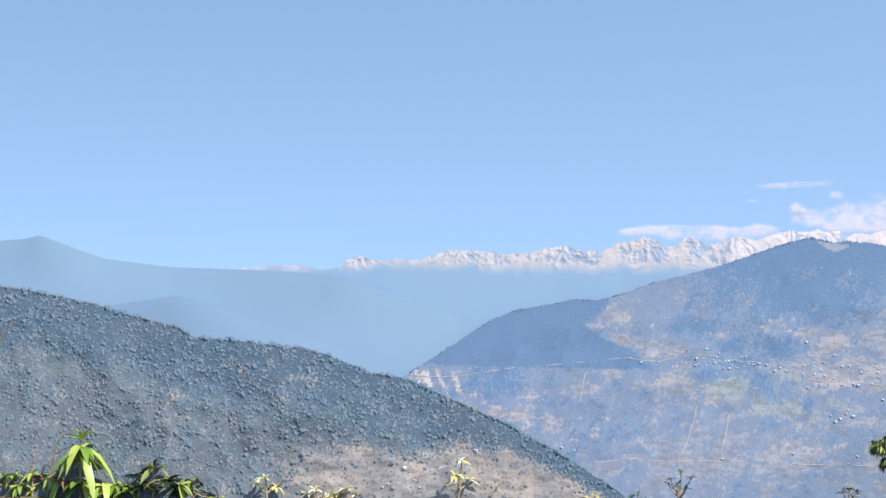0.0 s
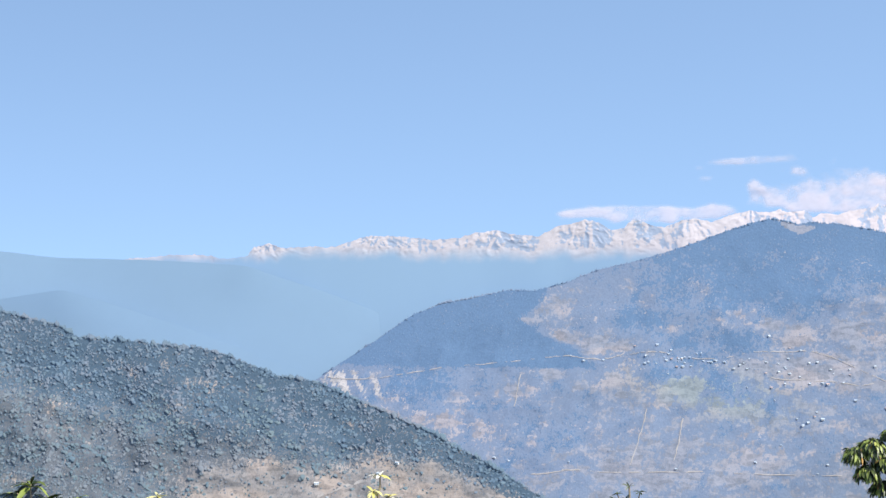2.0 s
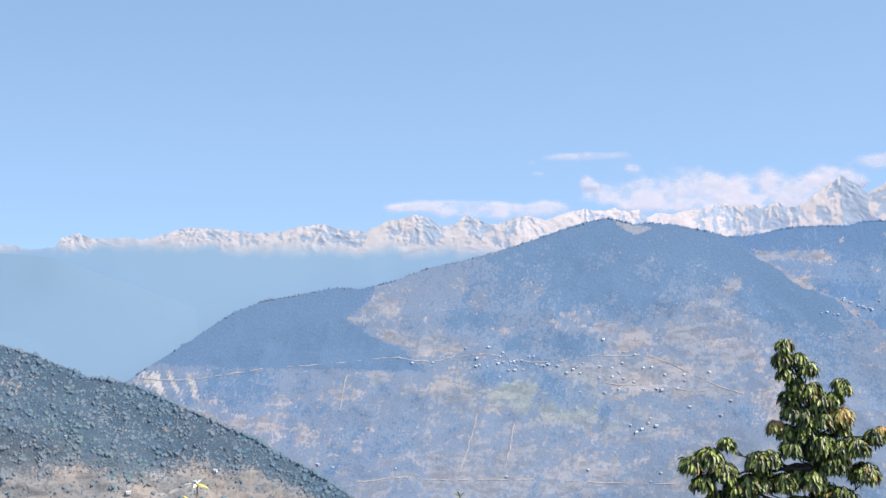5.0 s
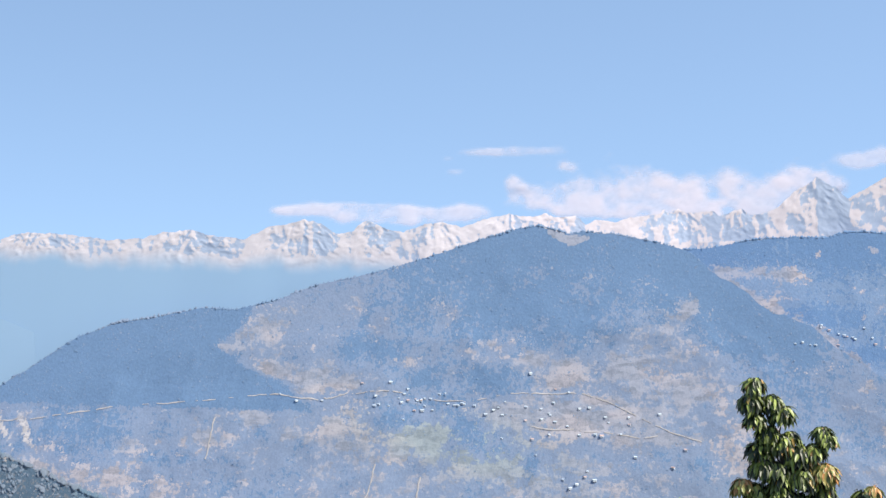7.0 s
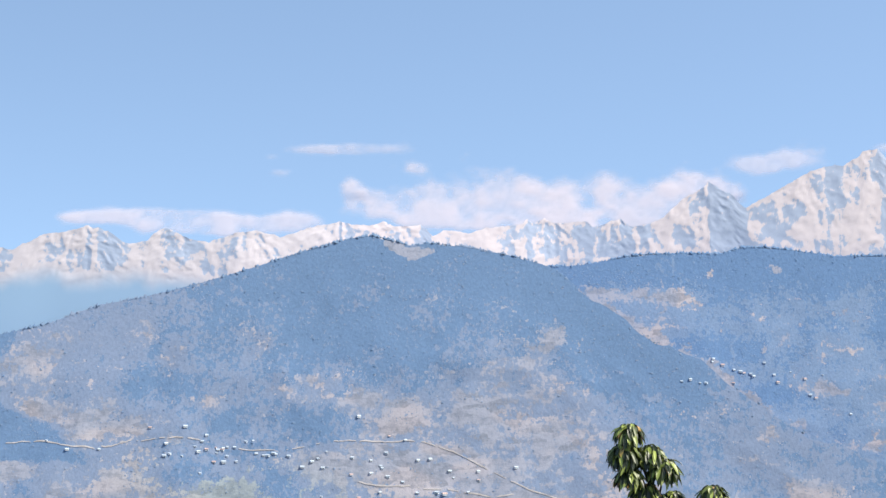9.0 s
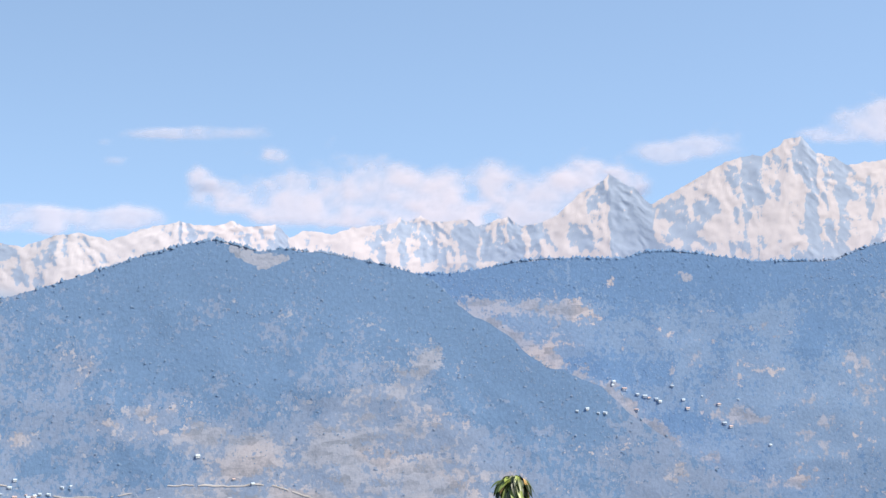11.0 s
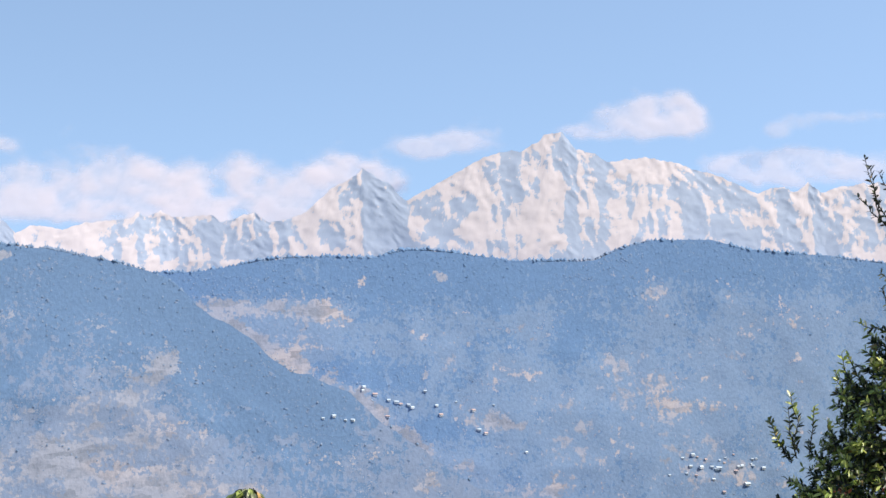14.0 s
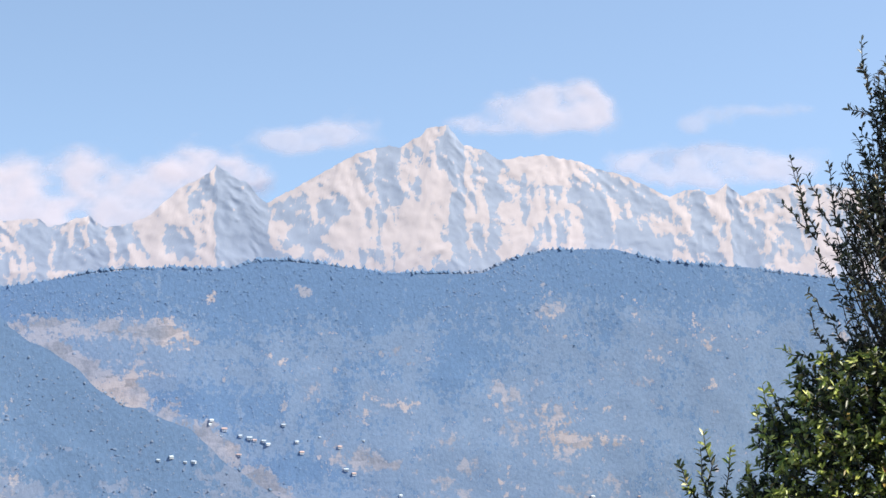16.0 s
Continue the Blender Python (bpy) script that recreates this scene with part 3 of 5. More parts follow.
# ---- snow range ----
SNOW_WEST = [(-260.0, 116.0), (-150.0, 121.0), (-124.0, 124.2), (-114.1, 125.0), (-109.4, 125.0), (-105.2, 124.2), (-101.1, 124.8), (-100.1, 126.3), (-97.5, 126.9), (-93.9, 126.0), (-89.9, 126.5),
             (-86.8, 126.1), (-83.8, 126.7), (-79.8, 128.1), (-75.8, 128.2), (-71.8, 127.9), (-67.8, 127.5), (-62.9, 127.9), (-60.0, 128.7),
             (-56.5, 129.0), (-53.1, 128.2), (-49.3, 128.0), (-46.3, 129.7), (-44.1, 130.0), (-41.7, 130.8), (-39.2, 130.4),
             (-37.7, 129.4), (-36.7, 129.0), (-34.8, 129.3), (-34.2, 130.1), (-32.7, 131.0), (-31.6, 130.4), (-29.7, 129.7), (-28.2, 129.4),
             (-25.2, 130.6), (-23.4, 131.0), (-20.6, 130.3), (-18.5, 131.1), (-16.7, 131.7), (-14.3, 132.2), (-11.5, 131.8)]
SNOW_EAST = [(-16.7, 131.7), (-14.3, 132.2), (-11.5, 131.8), (-9.4, 132.4), (-8.1, 131.8), (-5.3, 132.2), (-4.0, 130.9), (-2.5, 131.7), (0.0, 131.5),
             (2.9, 132.3), (6.1, 132.6), (6.5, 133.4), (7.3, 132.8), (8.6, 133.6), (9.6, 132.8), (13.4, 133.3), (14.1, 132.7), (17.2, 133.8),
             (18.2, 132.9), (20.4, 133.1)]
SNOW_HIGH = [(21.6, 133.7), (23.3, 135.2), (24.2, 136.2), (25.6, 136.8), (26.6, 137.5), (27.2, 138.3), (27.7, 138.0), (28.8, 137.3), (29.9, 136.8), (30.6, 135.9), (31.3, 135.5), (33.4, 136.4),
             (36.1, 138.3), (38.8, 140.0), (42.1, 140.6), (44.1, 141.6), (44.6, 142.4), (46.4, 142.5), (47.7, 141.0), (49.6, 140.7),
             (50.7, 140.0), (53.4, 140.4), (55.6, 140.6), (58.4, 140.0), (61.5, 139.4), (64.6, 138.3), (66.2, 137.7), (69.0, 138.4),
             (70.1, 137.8), (71.6, 138.8), (73.0, 138.1), (76.7, 139.0), (80.4, 139.4), (110.0, 137.0), (200.0, 131.0)]
SNOW_CREST = SNOW_WEST[:-3] + SNOW_EAST + SNOW_HIGH
# summits from which ribs fall away: x, z, reach
SUMMITS = [(45.5, 143.0, 9.0), (27.4, 138.4, 5.5), (56.0, 141.2, 8.0), (37.5, 139.6, 4.0), (71.5, 139.0, 7.0), (17.2, 134.0, 3.5), (8.2, 133.8, 3.5), (-9.4, 132.6, 4.0),
           (-14.3, 132.4, 3.5), (-23.6, 131.2, 4.0), (-32.7, 131.2, 3.5), (-41.7, 131.0, 5.0), (-57.0, 129.4, 6.0), (-78.0, 128.4, 6.0), (-97.5, 127.0, 4.0)]


def snow_crest(x):
    return profile(SNOW_CREST, x) + 0.55 * (ridged(x / 1.7, x * 0, 6, 151, 0.62) - 0.45)


def snow_range(name, x0, x1, z_low, snowline, snow, label):
    step = 0.2
    xs = x0 + step * np.arange(round((x1 - x0) / step) + 1)
    zr = snow_crest(xs)
    rows = 190
    v = np.linspace(0, 1, rows) ** 0.75
    X = np.repeat(xs[:, None], rows, 1)
    Z = z_low + (zr[:, None] - z_low) * v[None, :]
    line = np.interp(X, [p[0] for p in snowline], [p[1] for p in snowline])
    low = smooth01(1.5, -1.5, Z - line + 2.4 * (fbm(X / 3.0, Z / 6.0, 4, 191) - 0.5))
    warp = fbm(X / 5.0, Z / 5.0, 4, 201) - 0.5
    warp2 = fbm(X / 2.0 + 40, Z / 2.0, 4, 205) - 0.5
    # ribs and couloirs radiate down from each summit
    total, weight = 0.12 * ridged((X + 3 * warp) / 5.0, (Z + 3 * warp2) / 4.0, 5, 231, 0.55), 0.12
    for k, (sx, sz, reach) in enumerate(SUMMITS):
        dx, dz = X - sx, sz + 0.6 - Z
        w = np.exp(-(dx / reach) ** 2 - np.clip(dz / (1.6 * reach), 0, 9) ** 2 * 0.5)
        theta = np.arctan2(dx + 1.6 * warp, np.maximum(dz, 0.05) + 0.5)
        rad = np.hypot(dx, dz)
        total = total + w * ridged(theta * 3.0 + 9.1 * k + 0.9 * warp2, np.log(rad + 1.5) * 2.2 + 1.2 * warp, 6, 221 + k, 0.66)
        weight = weight + w
    rib = total / weight
    crag = ridged((X + 2.0 * warp) / 2.4, (Z - 2.0 * warp) / 2.0, 4, 241, 0.6)
    rough = 1 - low
    calm = np.convolve(snow_crest(x0 + step * np.arange(-50, len(xs) + 50)), np.ones(101) / 101, mode="valid")[:, None] - Z
    crest_y = np.interp(X, [-25, 10], [309.0, 317.0])
    Y = crest_y - 0.32 * np.maximum(calm, -4.0) - rough * (0.34 * (rib - 0.45) + 0.09 * (crag - 0.45))
    back = np.linspace(0, 1, 8)
    Xb = np.repeat(xs[:, None], 8, 1)
    Zb = zr[:, None] + (z_low - zr[:, None]) * back[None, :]
    Yb = Y[:, -1:] + 0.8 * (zr[:, None] - Zb)
    # rock, and shade painted in the same blue, on steep sides turned from the sun
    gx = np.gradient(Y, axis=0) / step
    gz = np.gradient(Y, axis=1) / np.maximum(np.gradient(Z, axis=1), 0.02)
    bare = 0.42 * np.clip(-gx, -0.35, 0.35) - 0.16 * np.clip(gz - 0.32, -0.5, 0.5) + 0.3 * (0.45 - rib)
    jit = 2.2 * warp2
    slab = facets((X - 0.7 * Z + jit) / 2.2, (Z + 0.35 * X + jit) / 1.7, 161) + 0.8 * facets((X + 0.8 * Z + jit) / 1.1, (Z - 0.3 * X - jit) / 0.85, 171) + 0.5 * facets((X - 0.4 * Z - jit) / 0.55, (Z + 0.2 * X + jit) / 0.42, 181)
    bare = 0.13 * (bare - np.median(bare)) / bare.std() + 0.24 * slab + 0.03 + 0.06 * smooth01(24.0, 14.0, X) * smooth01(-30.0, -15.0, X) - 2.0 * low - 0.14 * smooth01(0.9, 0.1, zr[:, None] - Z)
    for px, pz, rx, rz, k in ROCK_SHADE_FACES:
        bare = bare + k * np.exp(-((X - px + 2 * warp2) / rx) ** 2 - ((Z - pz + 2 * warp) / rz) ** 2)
    # below the snowline the snow fades into painted haze-blue
    c = blend(snow, LOW_SLOPE_HAZE, low.ravel())
    me = two_slopes(name, np.stack([X, Y, Z], -1), np.stack([Xb, Yb, Zb], -1), True)
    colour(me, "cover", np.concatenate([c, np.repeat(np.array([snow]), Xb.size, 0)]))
    bare = np.concatenate([bare.ravel(), np.zeros(Xb.size)])
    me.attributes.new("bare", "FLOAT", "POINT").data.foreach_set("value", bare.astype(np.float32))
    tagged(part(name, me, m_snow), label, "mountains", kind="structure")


# broad faces of rock and painted shade, and snowfields of the massif: x, z, half width, half height, how bare
ROCK_SHADE_FACES = [(34.6, 133.8, 2.0, 2.7, 0.14), (40.9, 136.6, 1.4, 1.2, 0.14), (29.8, 135.5, 1.0, 1.7, 0.14), (39.5, 131.5, 2.0, 1.4, 0.10), (59.8, 138.3, 1.4, 1.1, 0.10),
              (54.9, 133.5, 2.0, 1.8, 0.06), (68.9, 133.9, 4.0, 1.4, 0.12), (23.0, 133.3, 1.2, 0.8, 0.12), (24.5, 131.8, 1.4, 1.0, 0.10), (38.3, 136.7, 0.8, 1.8, -0.2),
              (20.6, 131.2, 2.0, 1.4, -0.15), (45.3, 134.4, 3.0, 2.2, -0.10), (56.1, 139.5, 3.0, 0.9, -0.2), (49.6, 135.5, 3.0, 1.8, -0.08), (64.1, 135.9, 2.0, 0.9, -0.10),
              (33.5, 130.5, 2.5, 1.5, 0.1), (46.0, 141.8, 0.6, 0.5, 0.12), (6.0, 130.0, 3.0, 0.8, 0.08), (-2.0, 129.5, 4.0, 0.8, 0.06)]
SNOW = (0.53, 0.475, 0.505)
# blue of the lower slopes is haze put into the colour
LOW_SLOPE_HAZE = (0.236, 0.352, 0.497)
# western snow toned down a little to imitate haze
snow_range("snow_range_west", -260, -14, 96, [(-150, 123.6), (-112, 124.2), (-97, 125.0), (-90, 125.2), (-60, 125.0), (-30, 125.0), (-14, 124.0)], (0.50, 0.462, 0.50), "low snow-capped mountain range above slopes painted haze-blue")
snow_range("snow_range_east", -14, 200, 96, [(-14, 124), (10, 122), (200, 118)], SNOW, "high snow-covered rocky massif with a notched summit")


# ---- distant ridges, haze painted into their colour ----
def far_ridge(name, points, y, rgb, tail, label):
    xs = np.linspace(points[0][0], points[-1][0], 240)
    zr = profile(points, xs) + 0.5 * (fbm(xs / 8, xs * 0, 4, int(y)) - 0.5)
    v = np.linspace(0, 1, 24)
    X = np.repeat(xs[:, None], 24, 1)
    Z = 60 + (zr[:, None] - 60) * v[None, :]
    zs = np.convolve(np.pad(zr, 12, mode="edge"), np.ones(25) / 25, mode="valid")
    drop = zr[:, None] - Z
    off = 0.35 * (drop + (zs - zr)[:, None] * smooth01(0.3, 8.0, drop))
    me = two_slopes(name, np.stack([X, y - off, Z], -1), np.stack([X, y + off, Z], -1)[:, ::-1])
    # haze colour shifts along the ridge, so its tail merges with the slopes behind
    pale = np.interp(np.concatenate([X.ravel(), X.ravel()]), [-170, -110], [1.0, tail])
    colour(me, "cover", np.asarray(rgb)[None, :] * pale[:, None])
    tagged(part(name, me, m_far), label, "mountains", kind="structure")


FAR_PEAK = [(-369.1, 121.4), (-265.4, 125.4), (-176.4, 129.5), (-168.6, 129.9), (-164.5, 130.9), (-159.6, 129.1), (-150.7, 126.1), (-138.2, 124.8), (-125.9, 124.3), (-111.5, 123.7), (-99.7, 123.0), (-84.6, 118.0), (-53.4, 106.7), (-18.2, 95.3)]
FAR_SPUR = [(-379.6, 123.0), (-181.6, 120.8), (-168.2, 118.5), (-155.1, 115.6), (-142.3, 117.6), (-132.2, 118.9), (-123.5, 116.7), (-109.9, 112.8), (-99.1, 108.9), (-82.6, 103.9), (-18.5, 93.1)]
far_ridge("distant_ridge_1", FAR_PEAK, 305.0, (0.218, 0.325, 0.46), 0.95, "distant mountain with pale blue haze painted into its colour")
far_ridge("distant_ridge_2", FAR_SPUR, 300.0, (0.204, 0.306, 0.436), 1.0, "valley spur with pale blue haze painted into its colour")


# ---- clouds: thin puffs behind the summits ----
def cloud_material():
    m, n, l, p = mat("cloud_vapour")
    att = n.new("ShaderNodeAttribute")
    att.attribute_name = "body"
    p.inputs["Base Color"].default_value = (0.565, 0.52, 0.575, 1)
    p.inputs["Roughness"].default_value = 1.0
    p.inputs["Specular IOR Level"].default_value = 0.0
    tr = n.new("ShaderNodeBsdfTransparent")
    mix = n.new("ShaderNodeMixShader")
    l.new(att.outputs["Fac"], mix.inputs["Fac"])
    l.new(tr.outputs["BSDF"], mix.inputs[1])
    l.new(p.outputs["BSDF"], mix.inputs[2])
    l.new(mix.outputs["Shader"], n["Material Output"].inputs["Surface"])
    return m


m_cloud = cloud_material()


def cloud(name, puffs, y, thick, label):
    """puffs: x, z, half width, half height."""
    x0, x1 = min(p[0] - 1.6 * p[2] for p in puffs), max(p[0] + 1.6 * p[2] for p in puffs)
    z0, z1 = min(p[1] - 1.6 * p[3] for p in puffs), max(p[1] + 1.6 * p[3] for p in puffs)
    step = 0.28
    X, Z = np.meshgrid(np.arange(x0, x1, step), np.arange(z0, z1, step), indexing="ij")
    d = np.zeros_like(X)
    for px, pz, rx, rz in puffs:
        d = d + np.exp(-1.3 * ((X - px) / rx) ** 2 - 1.3 * ((Z - pz) / rz) ** 2)
    d = np.minimum(d, 1.0) - 0.36 + 1.25 * (fbm(X / 2.4, Z / 1.7, 5, 301, 0.5) - 0.5)
    Y = y - 0.12 * np.clip(d, 0, 1.5) - 0.06 * (fbm(X / 2.0, Z / 1.5, 3, 311) - 0.5) + 0.35 * (Z - z0)
    n, k = X.shape
    idx = np.arange(n * k).reshape(n, k)
    quads = np.stack([idx[:-1, :-1], idx[1:, :-1], idx[1:, 1:], idx[:-1, 1:]], -1)
    keep = (np.maximum.reduce([d[:-1, :-1], d[1:, :-1], d[1:, 1:], d[:-1, 1:]]) > 0).ravel()
    quads = quads.reshape(-1, 4)[keep]
    used = np.unique(quads)
    remap = np.zeros(n * k, dtype=np.int32)
    remap[used] = np.arange(len(used))
    me = mesh_from(name, np.stack([X, Y, Z], -1).reshape(-1, 3)[used], remap[quads], True)
    dens = 0.9 * thick * smooth01(-0.02, 0.85, d.ravel()[used]) * (0.82 + 0.45 * (fbm(X.ravel()[used] / 4.0, Z.ravel()[used] / 3.0, 4, 321) - 0.3))
    att = me.attributes.new("body", "FLOAT", "POINT")
    att.data.foreach_set("value", dens.astype(np.float32))
    tagged(part(name, me, m_cloud), label, "cloud", kind="structure")


cloud("cloud_1", [(-46.0, 132.1, 4.0, 0.9), (-40.0, 132.6, 6.0, 1.3), (-34.0, 132.5, 6.0, 1.3), (-27.0, 132.2, 7.0, 1.2), (-20.5, 132.6, 3.5, 1.4), (-31.0, 131.2, 12.0, 1.2)], 326.0, 0.85, "flat pale cloud bank behind the snow peaks")
cloud("cloud_2", [(-18.3, 141.0, 4.0, 0.7), (-14.4, 141.2, 3.6, 0.7), (-11.2, 141.4, 4.5, 0.8)], 326.0, 0.55, "thin white lens-shaped wisp of cloud")
cloud("cloud_3", [(-23.6, 140.0, 1.2, 0.6)], 326.0, 0.45, "tiny white wisp of cloud")
cloud("cloud_4", [(-22.4, 138.2, 1.6, 0.6)], 326.0, 0.35, "tiny white wisp of cloud")
cloud("cloud_5", [(-13.7, 136.8, 2.3, 1.5), (-6.4, 139.5, 2.2, 1.0), (-9.0, 134.6, 5.0, 2.4), (-3.0, 136.3, 6.0, 3.0), (5.1, 136.5, 6.5, 3.6), (12.8, 135.6, 6.5, 3.0), (18.2, 136.2, 6.5, 3.4), (26.9, 137.6, 5.0, 3.1), (31.0, 137.6, 3.5, 2.2), (4.0, 133.5, 17.0, 2.5), (20.0, 134.0, 10.0, 2.6)], 326.0, 1.0, "long billowing white cloud bank behind the snow peaks")
cloud("cloud_6", [(33.6, 140.7, 3.1, 1.3), (36.9, 141.3, 4.1, 1.5), (40.5, 142.5, 3.2, 1.3)], 326.0, 0.7, "small white cloud beside the summit")
cloud("cloud_7", [(50.3, 143.3, 3.1, 1.0), (54.0, 144.3, 3.6, 1.7), (56.6, 145.5, 3.8, 2.4), (60.6, 146.5, 3.1, 2.2), (62.7, 145.7, 2.1, 1.7), (58.5, 144.3, 5.5, 1.6)], 326.0, 0.85, "puffy white cloud beside the summit")
cloud("cloud_8", [(71.7, 144.4, 2.1, 1.0), (74.1, 145.5, 2.7, 1.3), (78.7, 146.4, 3.9, 1.0), (83.9, 146.9, 1.7, 0.7)], 326.0, 0.45, "faint white wisp of cloud")
cloud("cloud_9", [(67.7, 140.8, 3.3, 1.4), (72.1, 141.8, 3.9, 1.5), (76.6, 142.3, 4.0, 1.4), (82.4, 141.3, 5.3, 1.9), (73.3, 139.8, 8.6, 1.8)], 326.0, 0.7, "low white cloud bank behind the snow peaks")


# ---- forests on the hills ----
def ico(level):
    bm = bmesh.new()
    bmesh.ops.create_icosphere(bm, subdivisions=level, radius=1.0)
    vs = np.array([v.co[:] for v in bm.verts])
    fs = np.array([[v.index for v in f.verts] for f in bm.faces])
    bm.free()
    return vs, fs


ICO1 = ico(1)
OCTA = (np.array([(1, 0, 0), (-1, 0, 0), (0, 1, 0), (0, -1, 0), (0, 0, 1), (0, 0, -1)], float),
        np.array([(0, 2, 4), (2, 1, 4), (1, 3, 4), (3, 0, 4), (2, 0, 5), (1, 2, 5), (3, 1, 5), (0, 3, 5)]))


def clumps(name, centres, radii, tall, shape, material, seed, label):
    """One joined mesh of many uneven crowns, each with its own outline."""
    vs, fs = shape
    rs = np.random.RandomState(seed)
    n, k = len(centres), len(vs)
    jit = 1 + 0.42 * (rs.rand(n, k) - 0.5) * 2
    ang = rs.rand(n) * 6.283
    ca, sa = np.cos(ang)[:, None], np.sin(ang)[:, None]
    bx, by, bz = vs[:, 0][None, :], vs[:, 1][None, :], vs[:, 2][None, :]
    squash = 0.8 + 0.45 * rs.rand(n)
    px = (bx * ca - by * sa) * jit * (radii * squash)[:, None]
    py = (bx * sa + by * ca) * jit * radii[:, None]
    pz = bz * jit * (radii * tall)[:, None]
    co = np.stack([px + centres[:, 0:1], py + centres[:, 1:2], pz + centres[:, 2:3]], -1).reshape(-1, 3)
    faces = (fs[None, :, :] + (np.arange(n) * k)[:, None, None]).reshape(-1, 3)
    me = mesh_from(name, co, faces, True)
    tagged(part(name, me, material), label, "forest", kind="stuff")


def scatter(spec, x0, x1, z0, count, openness, seed, size, ridge_share=0.0, crest_to=999.0, crest_size=0.0, depth=0.8):
    base, slope, relief, sd, ridge = spec
    rs = np.random.RandomState(seed)
    x = x0 + (x1 - x0) * rs.rand(count)
    top = profile(ridge, x)
    z = z0 + (top - z0) * rs.rand(count)
    stand = 0.25 + 1.6 * smooth01(0.35, 0.65, fbm(x / 1.6, z / 1.1, 4, seed + 3))
    keep = (z < top - 0.05) & (rs.rand(count) > openness(x, z) * 0.9) & (rs.rand(count) < stand)
    keep &= rs.rand(count) < np.clip((top - z0) / (top.max() - z0) * 1.1, 0.05, 1)
    x, z = x[keep], z[keep]
    y = hill_front(spec, x, z)
    r = size * (0.4 + 1.25 * rs.rand(len(x)) ** 2)
    co = np.stack([x, y + 0.94 * depth * r, z - 0.33 * depth * r], -1)
    tall = 0.8 + 0.4 * rs.rand(len(x))
    if ridge_share:
        # trees along the crest: thickets, gaps and a few taller ones
        m = int(count * ridge_share)
        rx = x0 + (x1 - x0) * rs.rand(m)
        stand = fbm(rx / 2.2, rx * 0, 4, seed + 2)
        rx = rx[(rx < crest_to) & (rs.rand(m) < 0.3 + 1.2 * smooth01(0.38, 0.62, stand))]
        rr = crest_size * (0.35 + 1.2 * rs.rand(len(rx)) ** 4)
        back = rs.rand(len(rx))
        rz = profile(ridge, rx) + rr * (0.75 * rs.rand(len(rx)) - 0.3)
        co = np.concatenate([co, np.stack([rx, hill_front(spec, rx, profile(ridge, rx)) + 0.3 * rr + 0.25 * back, rz], -1)])
        r, tall = np.concatenate([r, rr]), np.concatenate([tall, 0.8 + 0.7 * rs.rand(len(rx))])
    return co, r, tall


def bare_of(density, openness, most):
    """The share of the slope left without trees."""
    return lambda x, z: np.clip(1.0 - most * np.clip(density(x, z), 0, 1) ** 1.3 * (1 - np.clip(openness(x, z), 0, 1)), 0, 1)


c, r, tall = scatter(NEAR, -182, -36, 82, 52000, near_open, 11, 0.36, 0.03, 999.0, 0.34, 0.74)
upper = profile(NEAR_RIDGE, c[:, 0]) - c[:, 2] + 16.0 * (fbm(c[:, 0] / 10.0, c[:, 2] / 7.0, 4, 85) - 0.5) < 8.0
clumps("forest_near", c[upper], r[upper], tall[upper], ICO1, m_canopy_near, 12, "dense dark evergreen forest along the near hilltop, tinted blue for haze")
clumps("thin_forest", c[~upper], r[~upper], tall[~upper], ICO1, m_canopy_low, 10, "thin green and leafless grey-brown woods on the near hillside, tinted blue for haze")
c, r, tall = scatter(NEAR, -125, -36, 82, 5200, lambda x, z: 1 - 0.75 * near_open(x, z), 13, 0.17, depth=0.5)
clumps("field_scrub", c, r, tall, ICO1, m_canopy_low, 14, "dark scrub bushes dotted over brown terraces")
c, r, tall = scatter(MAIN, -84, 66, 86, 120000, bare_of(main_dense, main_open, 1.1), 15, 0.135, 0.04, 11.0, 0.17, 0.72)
clumps("forest_valley", c, r, tall, OCTA, m_canopy_main, 16, "conifer and broadleaf forest on the valley hill, tinted blue for haze")
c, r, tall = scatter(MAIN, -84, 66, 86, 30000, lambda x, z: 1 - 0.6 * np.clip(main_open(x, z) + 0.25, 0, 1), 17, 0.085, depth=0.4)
clumps("terrace_trees", c, r, tall, OCTA, m_canopy_main, 18, "small trees tinted blue for haze, dotted over brown terraces")
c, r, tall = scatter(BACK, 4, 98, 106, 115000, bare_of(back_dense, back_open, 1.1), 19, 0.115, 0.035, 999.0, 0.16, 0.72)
clumps("forest_back", c, r, tall, OCTA, m_canopy_back, 20, "forest along the back ridge, tinted deep blue for haze")


